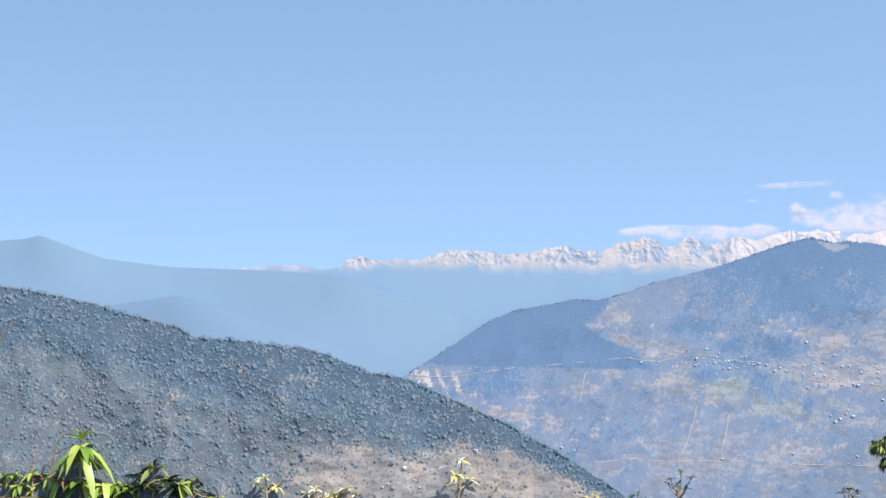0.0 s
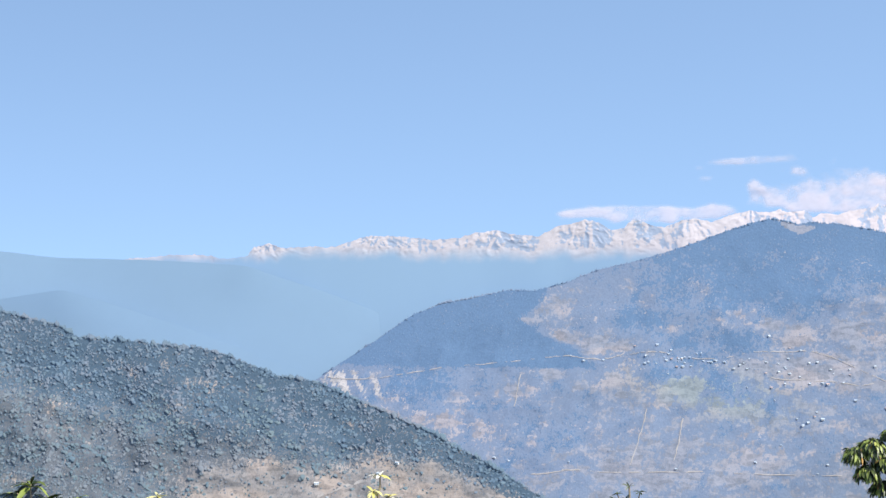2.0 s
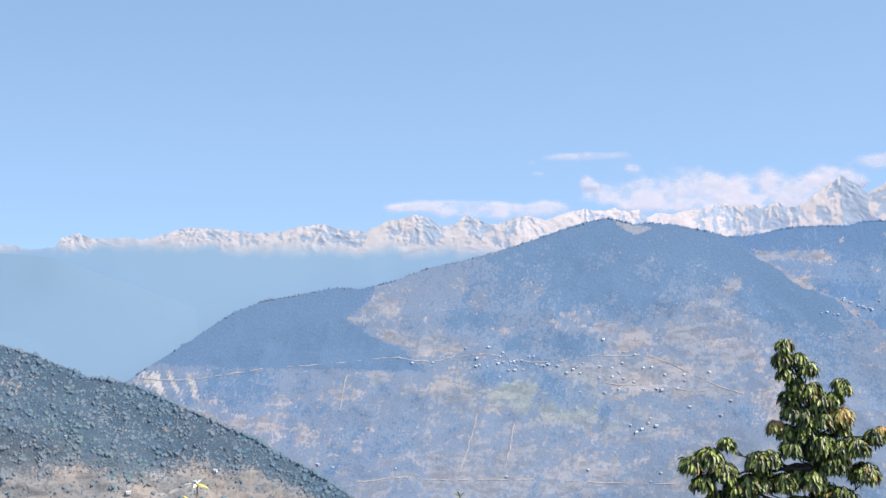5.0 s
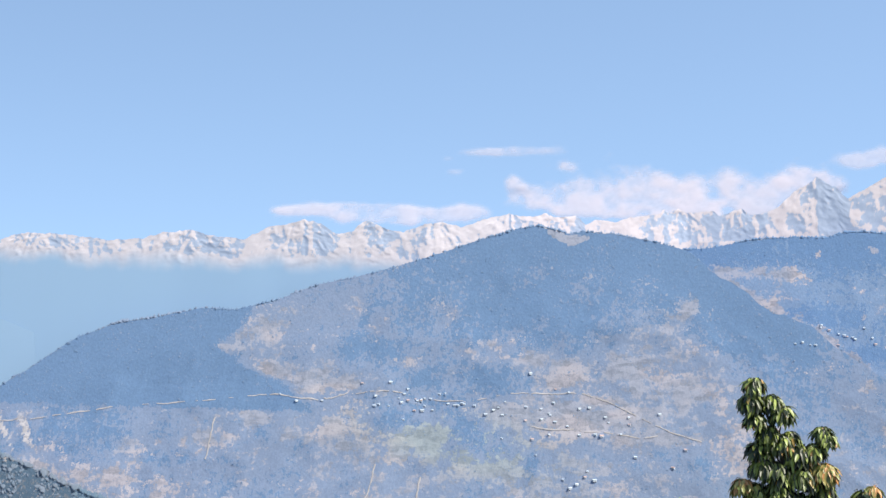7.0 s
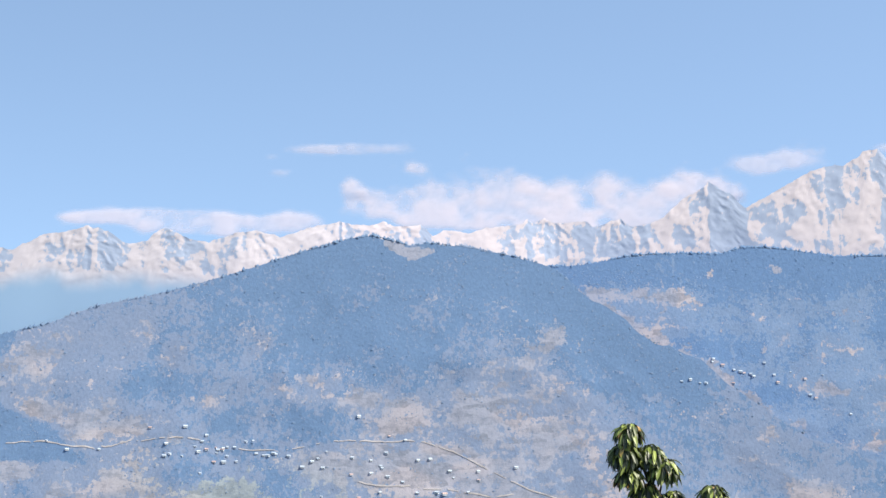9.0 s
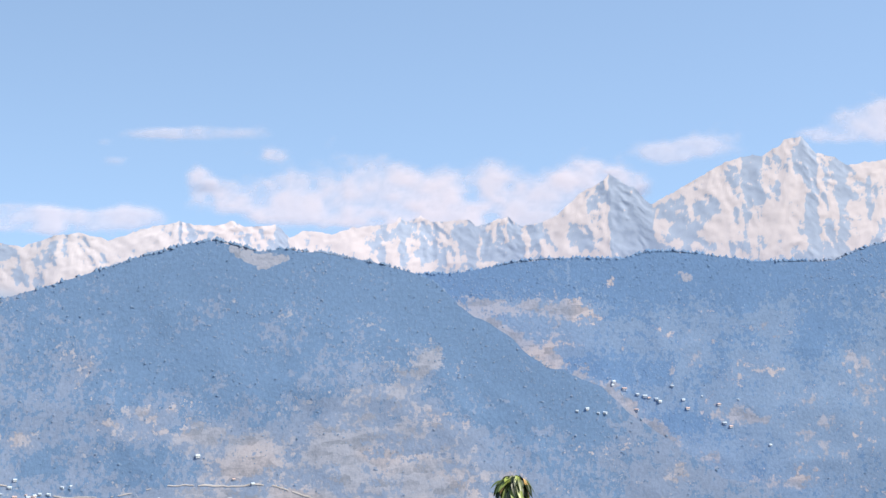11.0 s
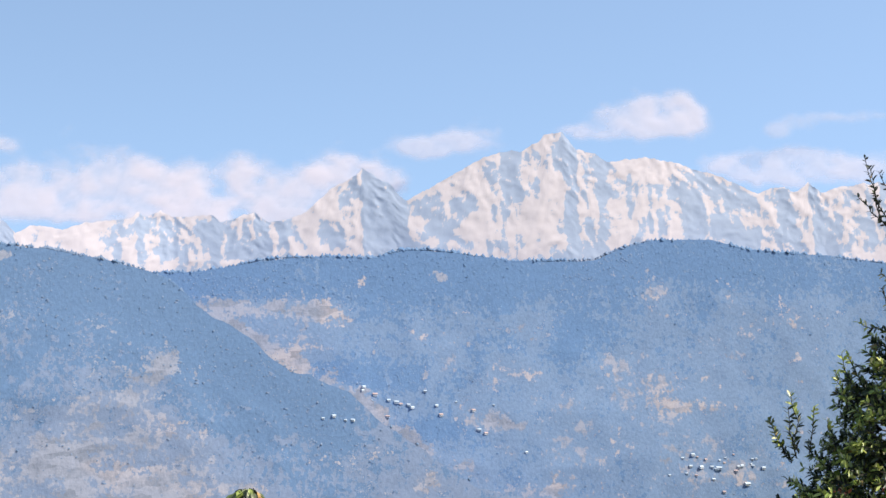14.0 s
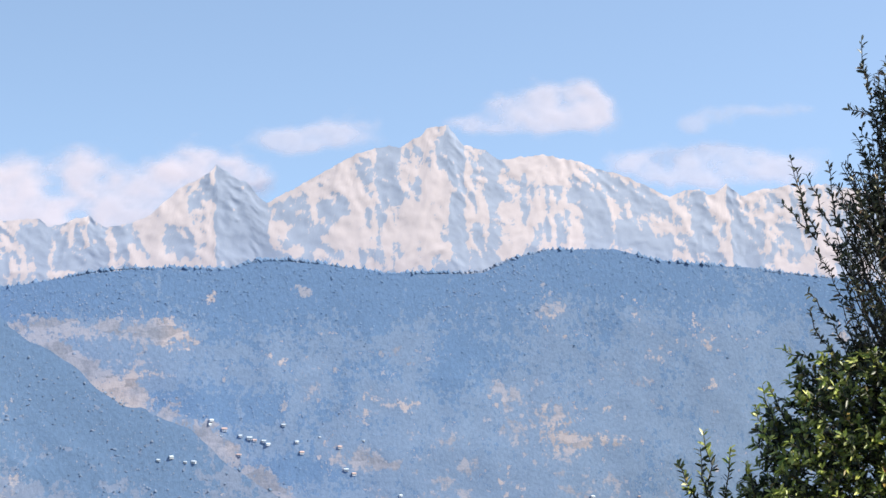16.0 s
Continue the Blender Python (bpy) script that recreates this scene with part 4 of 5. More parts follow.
# ---- roads ----
def road(name, spec, points, width, label):
    """A benched road across a hillside: points (x, z)."""
    n = 24 * (len(points) - 1) + 1
    s = np.linspace(0, len(points) - 1, n)
    x = np.interp(s, range(len(points)), [p[0] for p in points])
    z = np.interp(s, range(len(points)), [p[1] for p in points]) + 0.7 * (fbm(s * 1.7, s * 0, 4, 401) - 0.5)
    y = hill_front(spec, x, z)
    w = width * np.clip(3.2 * (fbm(s * 6.0, s * 0, 4, 405) - 0.30), 0.05, 1.0)
    k = spec[1]
    rails = [(-0.06, -0.05), (-0.05, -0.01), (-0.04, 0.0)]
    lines = [np.stack([x, y + a, z + b], -1) for a, b in rails]
    lines += [np.stack([x, y + k * w - 0.04, z + w], -1), np.stack([x, y + k * w + 0.3, z + w + 0.02], -1)]
    verts = np.concatenate(lines)
    i = np.arange(n - 1)
    quads = np.concatenate([np.stack([i + a * n, i + 1 + a * n, i + 1 + (a + 1) * n, i + (a + 1) * n], -1) for a in range(4)])
    shown = np.tile((w[:-1] > 0.1 * width) & (w[1:] > 0.1 * width), 4)
    quads = quads[shown]
    tagged(part(name, mesh_from(name, verts, quads, False), m_road), label, "road", kind="structure")


road("road_1", MAIN, [(-83.7, 104.7), (-76.8, 104.4), (-71.8, 105.3), (-66.3, 106.1), (-60.0, 106.7), (-53.7, 107.4), (-47.0, 108.2), (-42.5, 108.5), (-37.1, 108.0)], 0.09, "pale dusty hill road cut across the slope")
road("road_2", MAIN, [(-37.1, 108.2), (-34.8, 108.7), (-31.3, 109.5), (-28.5, 109.6), (-24.8, 108.3), (-18.5, 108.4), (-13.7, 109.5), (-9.5, 109.5), (-4.7, 109.8), (-1.2, 108.8), (4.5, 106.2), (10.5, 104.4)], 0.08, "pale dusty hill road past the village")
road("road_3", MAIN, [(-48.5, 90.0), (-42.4, 90.9), (-33.2, 91.0), (-24.2, 91.2), (-16.2, 91.0), (-5.4, 91.0), (6.6, 91.4)], 0.13, "pale dusty valley road below the terraces")
road("road_4", NEAR, [(-80.3, 84.2), (-79.9, 87.1), (-76.0, 89.0), (-71.9, 90.0), (-67.5, 92.0)], 0.42, "pale track winding up through brown fields")


def footpath(name, spec, points, width, label):
    """A worn path straight down a hillside: points (x, z)."""
    n = 14 * (len(points) - 1) + 1
    t = np.linspace(0, len(points) - 1, n)
    x = np.interp(t, range(len(points)), [p[0] for p in points]) + 0.35 * (fbm(t * 2.3, t * 0, 4, 411) - 0.5)
    z = np.interp(t, range(len(points)), [p[1] for p in points])
    w = width * (0.35 + 1.1 * fbm(t * 5.0, t * 0, 3, 415))
    lines = [np.stack([x + k * w, hill_front(spec, x, z) - d, z], -1) for k, d in ((-0.6, -0.05), (-0.5, 0.05), (0.5, 0.05), (0.6, -0.05))]
    i = np.arange(n - 1)
    quads = np.concatenate([np.stack([i + k * n, i + 1 + k * n, i + 1 + (k + 1) * n, i + (k + 1) * n], -1) for k in range(3)])
    tagged(part(name, mesh_from(name, np.concatenate(lines), quads), m_road), label, "path", kind="structure")


footpath("road_5", MAIN, [(-30.0, 100.6), (-30.3, 98.6), (-30.9, 96.6), (-31.4, 94.4), (-32.3, 92.0)], 0.16, "steep pale footpath down to the valley road")
footpath("road_6", MAIN, [(-24.3, 99.2), (-24.6, 97.0), (-24.9, 95.0), (-25.4, 92.8)], 0.18, "steep pale eroded track")
footpath("road_8", MAIN, [(-50.6, 105.6), (-50.9, 103.5), (-51.3, 100.5)], 0.16, "steep pale eroded gully")
road("road_7", MAIN, [(-11.0, 105.6), (-6.5, 105.3), (-2.0, 105.4), (3.0, 104.7), (8.0, 104.9)], 0.09, "pale dusty track along the terraces")


# ---- houses on the slopes ----
def house_meshes(w, d, h, roof_h):
    v = [(-w, -d, 0), (w, -d, 0), (w, d, 0), (-w, d, 0), (-w, -d, h), (w, -d, h), (w, d, h), (-w, d, h), (-w, 0, h + roof_h), (w, 0, h + roof_h)]
    wall = bpy.data.meshes.new("wall")
    wall.from_pydata(v, [], [(0, 1, 5, 4), (1, 2, 6, 9, 5), (2, 3, 7, 6), (3, 0, 4, 8, 7), (0, 3, 2, 1)])
    o, t = 1.14, 0.06
    e = h - 0.14 * roof_h
    r = [(-w * o, -d * o, e), (w * o, -d * o, e), (w * o, 0, h + roof_h), (-w * o, 0, h + roof_h), (w * o, d * o, e), (-w * o, d * o, e)]
    r += [(a, b, c + t) for a, b, c in r]
    roof = bpy.data.meshes.new("roof")
    roof.from_pydata(r, [], [(0, 3, 2, 1), (3, 5, 4, 2), (6, 7, 8, 9), (9, 8, 10, 11), (0, 1, 7, 6), (4, 5, 11, 10), (1, 2, 8, 7), (2, 4, 10, 8), (3, 0, 6, 9), (5, 3, 9, 11)])
    win = bpy.data.meshes.new("window")
    a, b, c = w * 0.16, d + 0.012, h * 0.4
    win.from_pydata([(-a, -b, c), (a, -b, c), (a, -b, c + h * 0.35), (-a, -b, c + h * 0.35), (-a, -d, c), (a, -d, c), (a, -d, c + h * 0.35), (-a, -d, c + h * 0.35)], [], [(0, 1, 2, 3), (4, 5, 1, 0), (3, 2, 6, 7), (1, 5, 6, 2), (4, 0, 3, 7)])
    wall.materials.append(m_wall)
    roof.materials.append(m_roof)
    win.materials.append(m_window)
    return wall, roof, win


m_window = plain_material("dark_window", (0.12, 0.15, 0.2), 0.4)


def make_house(w, d, h, roof_h, x, y, z, turn, label, group, red=False):
    wall, roof, win = house_meshes(w, d, h, roof_h)
    if red:
        roof.materials.clear()
        roof.materials.append(m_roof_red)
    base = new("house")
    base.matrix_basis = pose(x, y, z, 0, 0, turn)
    for nm, me in (("wall", wall), ("roof", roof)):
        o = new(nm, me)
        o.parent = base
    for sx in (-0.5, 0.5):
        o = new("window", win)
        o.parent = base
        o.location = (sx * w, 0, 0)
    return tagged(base, label, "house", group)


def settle(spec, places, size, label, group, seed, red_share=0.15):
    rs = np.random.RandomState(seed)
    for x, z in places:
        k = size * (0.36 + 0.45 * rs.rand())
        d = k * (0.5 + 0.25 * rs.rand())
        y = float(hill_front(spec, np.array([x]), np.array([z]))[0])
        make_house(k, d, k * (0.55 + 0.4 * rs.rand()), k * 0.35, x, y - 0.25 * d, z - 0.1, rs.uniform(-30, 30), label, group, rs.rand() < red_share)


settle(MAIN, [(-42.5, 108.7), (-40.3, 107.9), (-37.1, 108.0), (-32.1, 110.3), (-28.5, 110.5), (-27.4, 108.6), (-26.2, 108.3), (-25.2, 108.0),
              (-24.1, 107.7), (-23.1, 107.2), (-20.0, 107.9), (-19.1, 108.1), (-26.3, 109.7), (-29.9, 107.8), (-26.7, 109.1), (-24.4, 107.1)],
       0.27, "small whitewashed hill village house with a tin roof", "village houses", 501)
settle(MAIN, [(-14.0, 108.5), (-14.3, 106.9), (-10.9, 112.0), (-9.4, 106.5), (-7.7, 106.2), (-2.7, 104.8), (0.5, 105.0), (2.3, 102.3), (6.9, 101.2),
              (-3.6, 100.5), (-3.9, 99.8), (-6.6, 99.4), (-4.9, 98.9), (-10.0, 102.2), (5.3, 107.5), (-16.4, 106.9), (-11.4, 106.3), (-7.7, 110.2)],
       0.25, "white farmhouse standing among brown terraces", "terrace farmhouses", 503)
settle(MAIN, [(-54.1, 92.5), (-51.7, 92.1), (-42.0, 92.2), (-25.1, 91.5), (-3.5, 91.4), (-2.0, 92.7), (-9.0, 95.4), (-5.7, 98.4), (-2.7, 99.4), (-1.9, 104.7), (-12.9, 92.8)],
       0.30, "white house beside the valley road", "valley road houses", 505)
settle(NEAR, [(-83.1, 86.5), (-78.4, 87.2), (-80.2, 89.2), (-82.0, 85.8), (-67.5, 92.6), (-70.4, 91.0), (-77.3, 86.1), (-84.1, 85.9), (-90.5, 97.1)],
       0.4, "whitewashed house among brown terraced fields", "field houses", 507)
settle(MAIN, [(24.2, 116.5), (24.8, 116.5), (23.2, 116.8), (22.3, 116.6)], 0.2, "small white house beside the gully track", "gully houses", 508)
settle(BACK, [(29.5, 117.4), (30.9, 117.0), (29.9, 117.3), (26.5, 118.4), (28.7, 116.2), (37.5, 114.9), (41.1, 113.4), (28.8, 117.6), (30.6, 117.2), (25.6, 116.0), (26.6, 118.7), (18.6, 120.2), (14.7, 121.4), (36.9, 115.2), (33.5, 116.4), (27.6, 118.0), (24.6, 116.2)],
       0.26, "small white house beside the gully track", "gully houses", 509)
settle(BACK, [(56.3, 112.4), (57.3, 112.3), (59.0, 112.2), (61.2, 112.5), (62.3, 112.5), (63.3, 112.3), (56.8, 111.6), (58.4, 111.3), (60.6, 112.0), (61.6, 110.9), (59.3, 110.2)],
       0.3, "small white house in a hazy valley settlement", "far settlement houses", 511)


rs_h = np.random.RandomState(521)
settle(MAIN, [(-23.5 + 5.5 * rs_h.randn() * 0.6, 108.3 + 1.0 * rs_h.randn() * 0.6) for _ in range(18)], 0.24, "tiny white house in the hill village", "village houses", 523)
settle(MAIN, [(-8.0 + 9.0 * rs_h.randn() * 0.6, 107.0 + 3.0 * rs_h.randn() * 0.6) for _ in range(20)], 0.22, "tiny white farmhouse on the terraces", "terrace farmhouses", 525)
settle(BACK, [(30.0 + 8.0 * rs_h.randn() * 0.6, 117.6 - 0.35 * 8.0 * rs_h.randn() * 0.3) for _ in range(10)], 0.18, "small white house beside the gully track", "gully houses", 527)
settle(BACK, [(59.0 + 3.5 * rs_h.randn() * 0.7, 112.8 + 0.8 * rs_h.randn() * 0.7) for _ in range(16)], 0.2, "small white house in a hazy valley settlement", "far settlement houses", 529)


# ---- near plants ----
def leaf_blades(bases, dirs, ups, length, width, droop, fold=0.18):
    """Curved, folded leaf blades: bases, directions and up vectors are n x 3."""
    n = len(bases)
    dirs = dirs / np.linalg.norm(dirs, axis=1, keepdims=True)
    side = np.cross(dirs, ups)
    side /= np.maximum(np.linalg.norm(side, axis=1, keepdims=True), 1e-6)
    nrm = np.cross(side, dirs)
    stations = [(0.0, 0.1), (0.2, 0.72), (0.46, 1.0), (0.74, 0.8), (1.0, 0.0)]
    cols = []
    for t, w in stations:
        mid = bases + dirs * (length * t)[:, None] - np.array([0, 0, 1.0]) * (length * droop * t * t)[:, None]
        half = side * (width * w * 0.5)[:, None]
        lift = nrm * (width * fold * w)[:, None]
        cols += [mid] if w == 0 else [mid - half + lift, mid, mid + half + lift]
    v = np.stack(cols, 1).reshape(-1, 3)
    f = []
    for o in (0, 3, 6):
        f += [[o, o + 1, o + 4], [o, o + 4, o + 3], [o + 1, o + 2, o + 5], [o + 1, o + 5, o + 4]]
    f = np.array(f + [[9, 10, 12], [10, 11, 12]])
    faces = (f[None] + (np.arange(n) * 13)[:, None, None]).reshape(-1, 3)
    return v, faces


def unit(v):
    return v / np.linalg.norm(v)


def rosettes(tips, axes, count, length, width, droop, spread, rs, squeeze=0.25):
    """Whorls of leaves round twig tips."""
    B, Dr, U, Ln, Wd, Dp = [], [], [], [], [], []
    for tip, axis in zip(tips, axes):
        axis = unit(np.asarray(axis, float))
        a = unit(np.cross(axis, (0.3, 0.9, 0.2)))
        b = np.cross(axis, a)
        k = max(3, int(count * (0.7 + 0.6 * rs.rand())))
        for i in range(k):
            ang = 6.283 * (i / k + 0.12 * rs.rand())
            tilt = spread * (0.5 + 0.8 * rs.rand())
            d = axis * math.cos(tilt) + (a * math.cos(ang) + b * math.sin(ang)) * math.sin(tilt)
            B.append(np.asarray(tip) - axis * length * squeeze * rs.rand())
            Dr.append(d)
            U.append(axis + 0.15 * rs.randn(3))
            Ln.append(length * (0.65 + 0.6 * rs.rand()))
            Wd.append(width * (0.75 + 0.5 * rs.rand()))
            Dp.append(droop * (0.5 + rs.rand()))
    return leaf_blades(np.array(B), np.array(Dr), np.array(U), np.array(Ln), np.array(Wd), np.array(Dp))


def tube(points, radii, sides=7):
    """A tapered limb along a line of points."""
    pts = np.asarray(points, float)
    verts, faces = [], []
    for i, p in enumerate(pts):
        d = unit(pts[min(i + 1, len(pts) - 1)] - pts[max(i - 1, 0)])
        a = unit(np.cross(d, (0.21, 0.95, 0.13)))
        b = np.cross(d, a)
        for k in range(sides):
            g = 6.283 * k / sides
            verts.append(p + radii[i] * (a * math.cos(g) + b * math.sin(g)))
    for i in range(len(pts) - 1):
        for k in range(sides):
            q = (k + 1) % sides
            faces.append((i * sides + k, i * sides + q, (i + 1) * sides + q, (i + 1) * sides + k))
    return np.array(verts), np.array(faces)


def join(pieces):
    vs, fs, o = [], [], 0
    for v, f in pieces:
        vs.append(v)
        fs.append(f + o)
        o += len(v)
    return np.concatenate(vs), np.concatenate(fs)


def bend(a, b, sag, rs, n=6, wob=0.06):
    a, b = np.asarray(a, float), np.asarray(b, float)
    t = np.linspace(0, 1, n)[:, None]
    span = np.linalg.norm(b - a)
    line = a + (b - a) * t
    line[:, 2] -= sag * span * (4 * t * (1 - t))[:, 0]
    line[1:-1] += wob * span * rs.randn(n - 2, 3) * 0.5
    return line


def hanging_leaves(centre, rad, count, length, width, rs):
    """A dome of drooping leaves round the end of a bough, denser on top."""
    q = rs.randn(count, 3)
    q /= np.linalg.norm(q, axis=1, keepdims=True)
    q[:, 2] = np.where(q[:, 2] < -0.45, -q[:, 2], q[:, 2])
    base = centre + q * rad * (0.35 + 0.65 * rs.rand(count) ** 0.6)[:, None] * (1.0, 1.0, 0.85) + (0, 0, 0.3 * length)
    d = q * (0.55, 0.55, 0.25) + np.array([0, 0, -0.75]) + 0.25 * rs.randn(count, 3)
    up = q + np.array([0, 0, 0.5]) + 0.3 * rs.randn(count, 3)
    return base, d, up, length * (0.6 + 0.6 * rs.rand(count)), width * (0.75 + 0.5 * rs.rand(count))


def leafy_tree():
    rs = np.random.RandomState(601)
    y = 280.0
    base_z = float(ground_height(np.array([18.8]), np.array([y]))[0])
    root = new("leafy_tree")
    root.location = (18.8, y, base_z)
    bpy.context.view_layer.update()
    trunk = [(18.8, y, base_z - 1), (19.1, y, 90.3), (19.3, y, 96.0), (19.0, y, 100.8), (18.3, y, 103.7), (17.3, y, 106.9), (15.9, y, 110.1), (14.7, y, 112.6)]
    pieces = [tube(trunk, [0.8, 0.7, 0.62, 0.5, 0.38, 0.26, 0.16, 0.08], 9)]
    # ends of the boughs: x, z, radius
    boughs = [(14.5, 113.0, 1.0), (14.2, 111.0, 1.3), (14.6, 109.1, 1.0), (16.5, 110.9, 1.2), (17.7, 109.8, 1.2), (16.2, 107.5, 1.1), (15.4, 105.5, 1.4), (15.8, 103.6, 1.4), (17.6, 106.3, 1.4),
              (18.8, 107.0, 0.9), (17.4, 103.0, 1.6), (19.8, 104.9, 1.6), (21.4, 105.6, 1.1), (22.3, 107.7, 0.9), (22.9, 107.1, 0.7), (20.2, 102.5, 1.8), (22.5, 103.2, 1.4), (17.7, 100.8, 1.6),
              (13.6, 101.3, 1.1), (15.2, 100.6, 1.3), (22.5, 101.1, 1.3), (27.2, 100.3, 1.4), (28.1, 101.3, 0.7), (24.7, 98.8, 1.7), (19.7, 99.3, 1.9), (15.9, 98.3, 1.7), (21.7, 96.5, 2.1), (25.9, 95.0, 2.1),
              (1.8, 95.6, 1.6), (4.2, 96.6, 1.9), (6.7, 98.7, 1.1), (3.5, 93.2, 1.5), (6.3, 94.6, 2.0), (8.7, 92.1, 2.3), (11.1, 96.5, 1.7), (12.7, 96.9, 1.4), (12.0, 93.4, 2.0), (14.8, 93.6, 1.7), (5.5, 90.8, 1.5),
              (12.1, 89.3, 2.3), (16.9, 89.8, 2.3), (22.6, 91.3, 2.3), (8.2, 88.4, 2.3),
              (19.2, 98.0, 1.7), (20.9, 96.0, 1.9), (18.6, 94.0, 1.9), (20.6, 92.0, 2.0), (16.6, 94.6, 1.5), (22.8, 98.6, 1.6), (18.0, 90.0, 2.0), (14.6, 93.4, 1.5), (10.2, 93.4, 1.6)]
    leaves, turning = [], []
    for cx, cz, rad in boughs:
        start = min(trunk[1:], key=lambda p: abs(p[2] - (cz - 2.5)) + 0.3 * abs(p[0] - cx))
        centre = np.array([cx, y + 1.4 * (rs.rand() - 0.5), cz])
        limb = bend(start, centre - (0, 0, 0.4 * rad), 0.08, rs)
        r0 = 0.10 + 0.016 * np.linalg.norm(centre - np.array(start))
        pieces.append(tube(limb, np.linspace(r0, 0.05, len(limb)), 6))
        for _ in range(7):
            q = rs.randn(3)
            tip = centre + q / np.linalg.norm(q) * rad * 0.7
            pieces.append(tube(bend(limb[-2], tip, 0.05, rs, 4), [0.05, 0.045, 0.04, 0.03], 4))
        count = int(130 + 165 * rad ** 2)
        (turning if cz in (101.3, 103.2) else leaves).append(hanging_leaves(centre, rad, count, 1.0, 0.37, rs))
    v, f = join(pieces)
    part("trunk", mesh_from("trunk", v, f, True), m_bark, root)
    for name, group, material, label in (("crown", leaves, m_leaf_tree, ""), ("turning_leaves", turning, m_leaf_turning, "yellow-brown turning leaves")):
        b, d, up, ln, wd = (np.concatenate(q) for q in zip(*group))
        v, f = leaf_blades(b, d, up, ln, wd, 0.25 + 0.3 * rs.rand(len(b)))
        part(name, mesh_from(name, v, f, True), material, root, label)
    tagged(root, "glossy green broadleaf tree with drooping clustered leaves", "tree")


leafy_tree()


def bare_twig(points, label, seed):
    """A leafless dry shoot with short side spurs, standing on the ground."""
    rs = np.random.RandomState(seed)
    x, z = points[0]
    y = 278.0
    root = new("dry_twig")
    root.location = (x, y, z)
    bpy.context.view_layer.update()
    line = np.array([(a, y, b) for a, b in points], float)
    pieces = [tube(line, np.linspace(0.22, 0.07, len(line)), 6)]
    for k in range(22):
        t = 0.35 + 0.64 * rs.rand()
        u = t * (len(line) - 1)
        i = min(int(u), len(line) - 2)
        p = line[i] + (line[i + 1] - line[i]) * (u - i)
        d = unit(unit(line[i + 1] - line[i]) + 0.9 * rs.randn(3))
        pieces.append(tube([p, p + d * 0.5, p + d * (0.8 + 0.7 * rs.rand()) + (0, 0, 0.2)], [0.07, 0.06, 0.02], 4))
    v, f = join(pieces)
    part("shoot", mesh_from("shoot", v, f, True), m_twig, root)
    tagged(root, label, "twig")


def leafy_shrub():
    """Tall shrub: thin twigs with leaves darkened as if backlit above, dense sprays with tips brightened as if sunlit
    below.
    """
    rs = np.random.RandomState(611)
    y = 290.0
    base_z = float(ground_height(np.array([74.0]), np.array([y]))[0])
    root = new("tall_shrub")
    root.location = (74.0, y, base_z)
    bpy.context.view_layer.update()
    # shoots that stand clear of the mass: tip, foot
    shoots = [((64.5, 140.1), (67.4, 134.4)), ((64.8, 139.3), (67.2, 134.6)), ((66.1, 139.0), (68.5, 135.4)), ((67.6, 140.0), (69.1, 135.5)), ((64.3, 136.9), (66.8, 135.0)), ((66.4, 133.8), (68.7, 132.2)),
              ((69.3, 148.6), (70.8, 145.3)), ((69.8, 147.2), (71.1, 144.4)), ((69.1, 143.9), (71.1, 143.7)), ((69.5, 141.9), (71.4, 139.6)), ((69.1, 139.9), (71.0, 137.6)), ((66.1, 130.7), (69.3, 128.6)),
              ((66.4, 129.5), (68.1, 127.0)), ((65.2, 126.5), (67.7, 125.8)), ((63.7, 123.9), (65.4, 119.7)), ((63.1, 122.4), (65.2, 119.3)), ((63.4, 120.8), (65.5, 118.1)), ((64.3, 123.7), (66.2, 120.9)),
              ((59.1, 120.6), (60.4, 115.6)), ((58.7, 119.6), (60.2, 115.2)), ((61.1, 119.5), (61.3, 115.6)), ((57.5, 118.3), (59.6, 115.0)), ((58.0, 117.2), (59.8, 114.8)), ((62.4, 118.4), (63.9, 115.6))]
    edge = [(108, 57.0), (112, 59.2), (114.5, 61.3), (116, 62.6), (117.7, 63.8), (121.7, 64.2), (123.7, 65.6), (126.5, 67.0), (127.4, 69.0), (131.4, 68.7), (135.4, 67.8), (139.5, 69.0), (141.6, 70.4), (145.7, 71.2), (148, 72.0)]
    sprays = [(np.array([a, y + 2 * (rs.rand() - 0.5), b]), np.array([c, y + 0.8, d]), 9 + int(4.5 * math.hypot(a - c, b - d)) + (10 if b < 125 else 0), 1) for (a, b), (c, d) in shoots]
    while len(sprays) < 2300:
        z = 107 + 41 * rs.rand() ** 1.35
        left = np.interp(z, [e[0] for e in edge], [e[1] for e in edge])
        upper = smooth01(126.0, 128.5, z)
        if rs.rand() < 0.55 * upper:
            continue
        wide = np.interp(z, [107, 128, 138, 148], [22, 15, 10, 4])
        tip = np.array([left + 0.2 + wide * rs.rand() ** 1.1, y + (7 - 3 * upper) * (rs.rand() - 0.5), z])
        centre = np.array([74 - 0.05 * max(0, z - 122), y, z - (4.0 + 3.0 * upper)])
        foot = tip + unit(centre - tip) * (1.6 + 1.2 * rs.rand() + 1.3 * upper)
        sprays.append((tip, foot, 14 if upper > 0.5 else 20, 0))
    stems = [tube([(74, y, base_z - 1), (74, y, 118), (73.6, y, 128), (73.0, y, 137), (72.4, y, 145)], [0.7, 0.6, 0.4, 0.22, 0.05], 8)]
    for k in range(9):
        a = np.array([74, y, 110 + 3.5 * k])
        b = np.array([np.interp(118 + 3.3 * k, [e[0] for e in edge], [e[1] for e in edge]) + 1.5, y + rs.uniform(-1, 1), 118 + 3.3 * k])
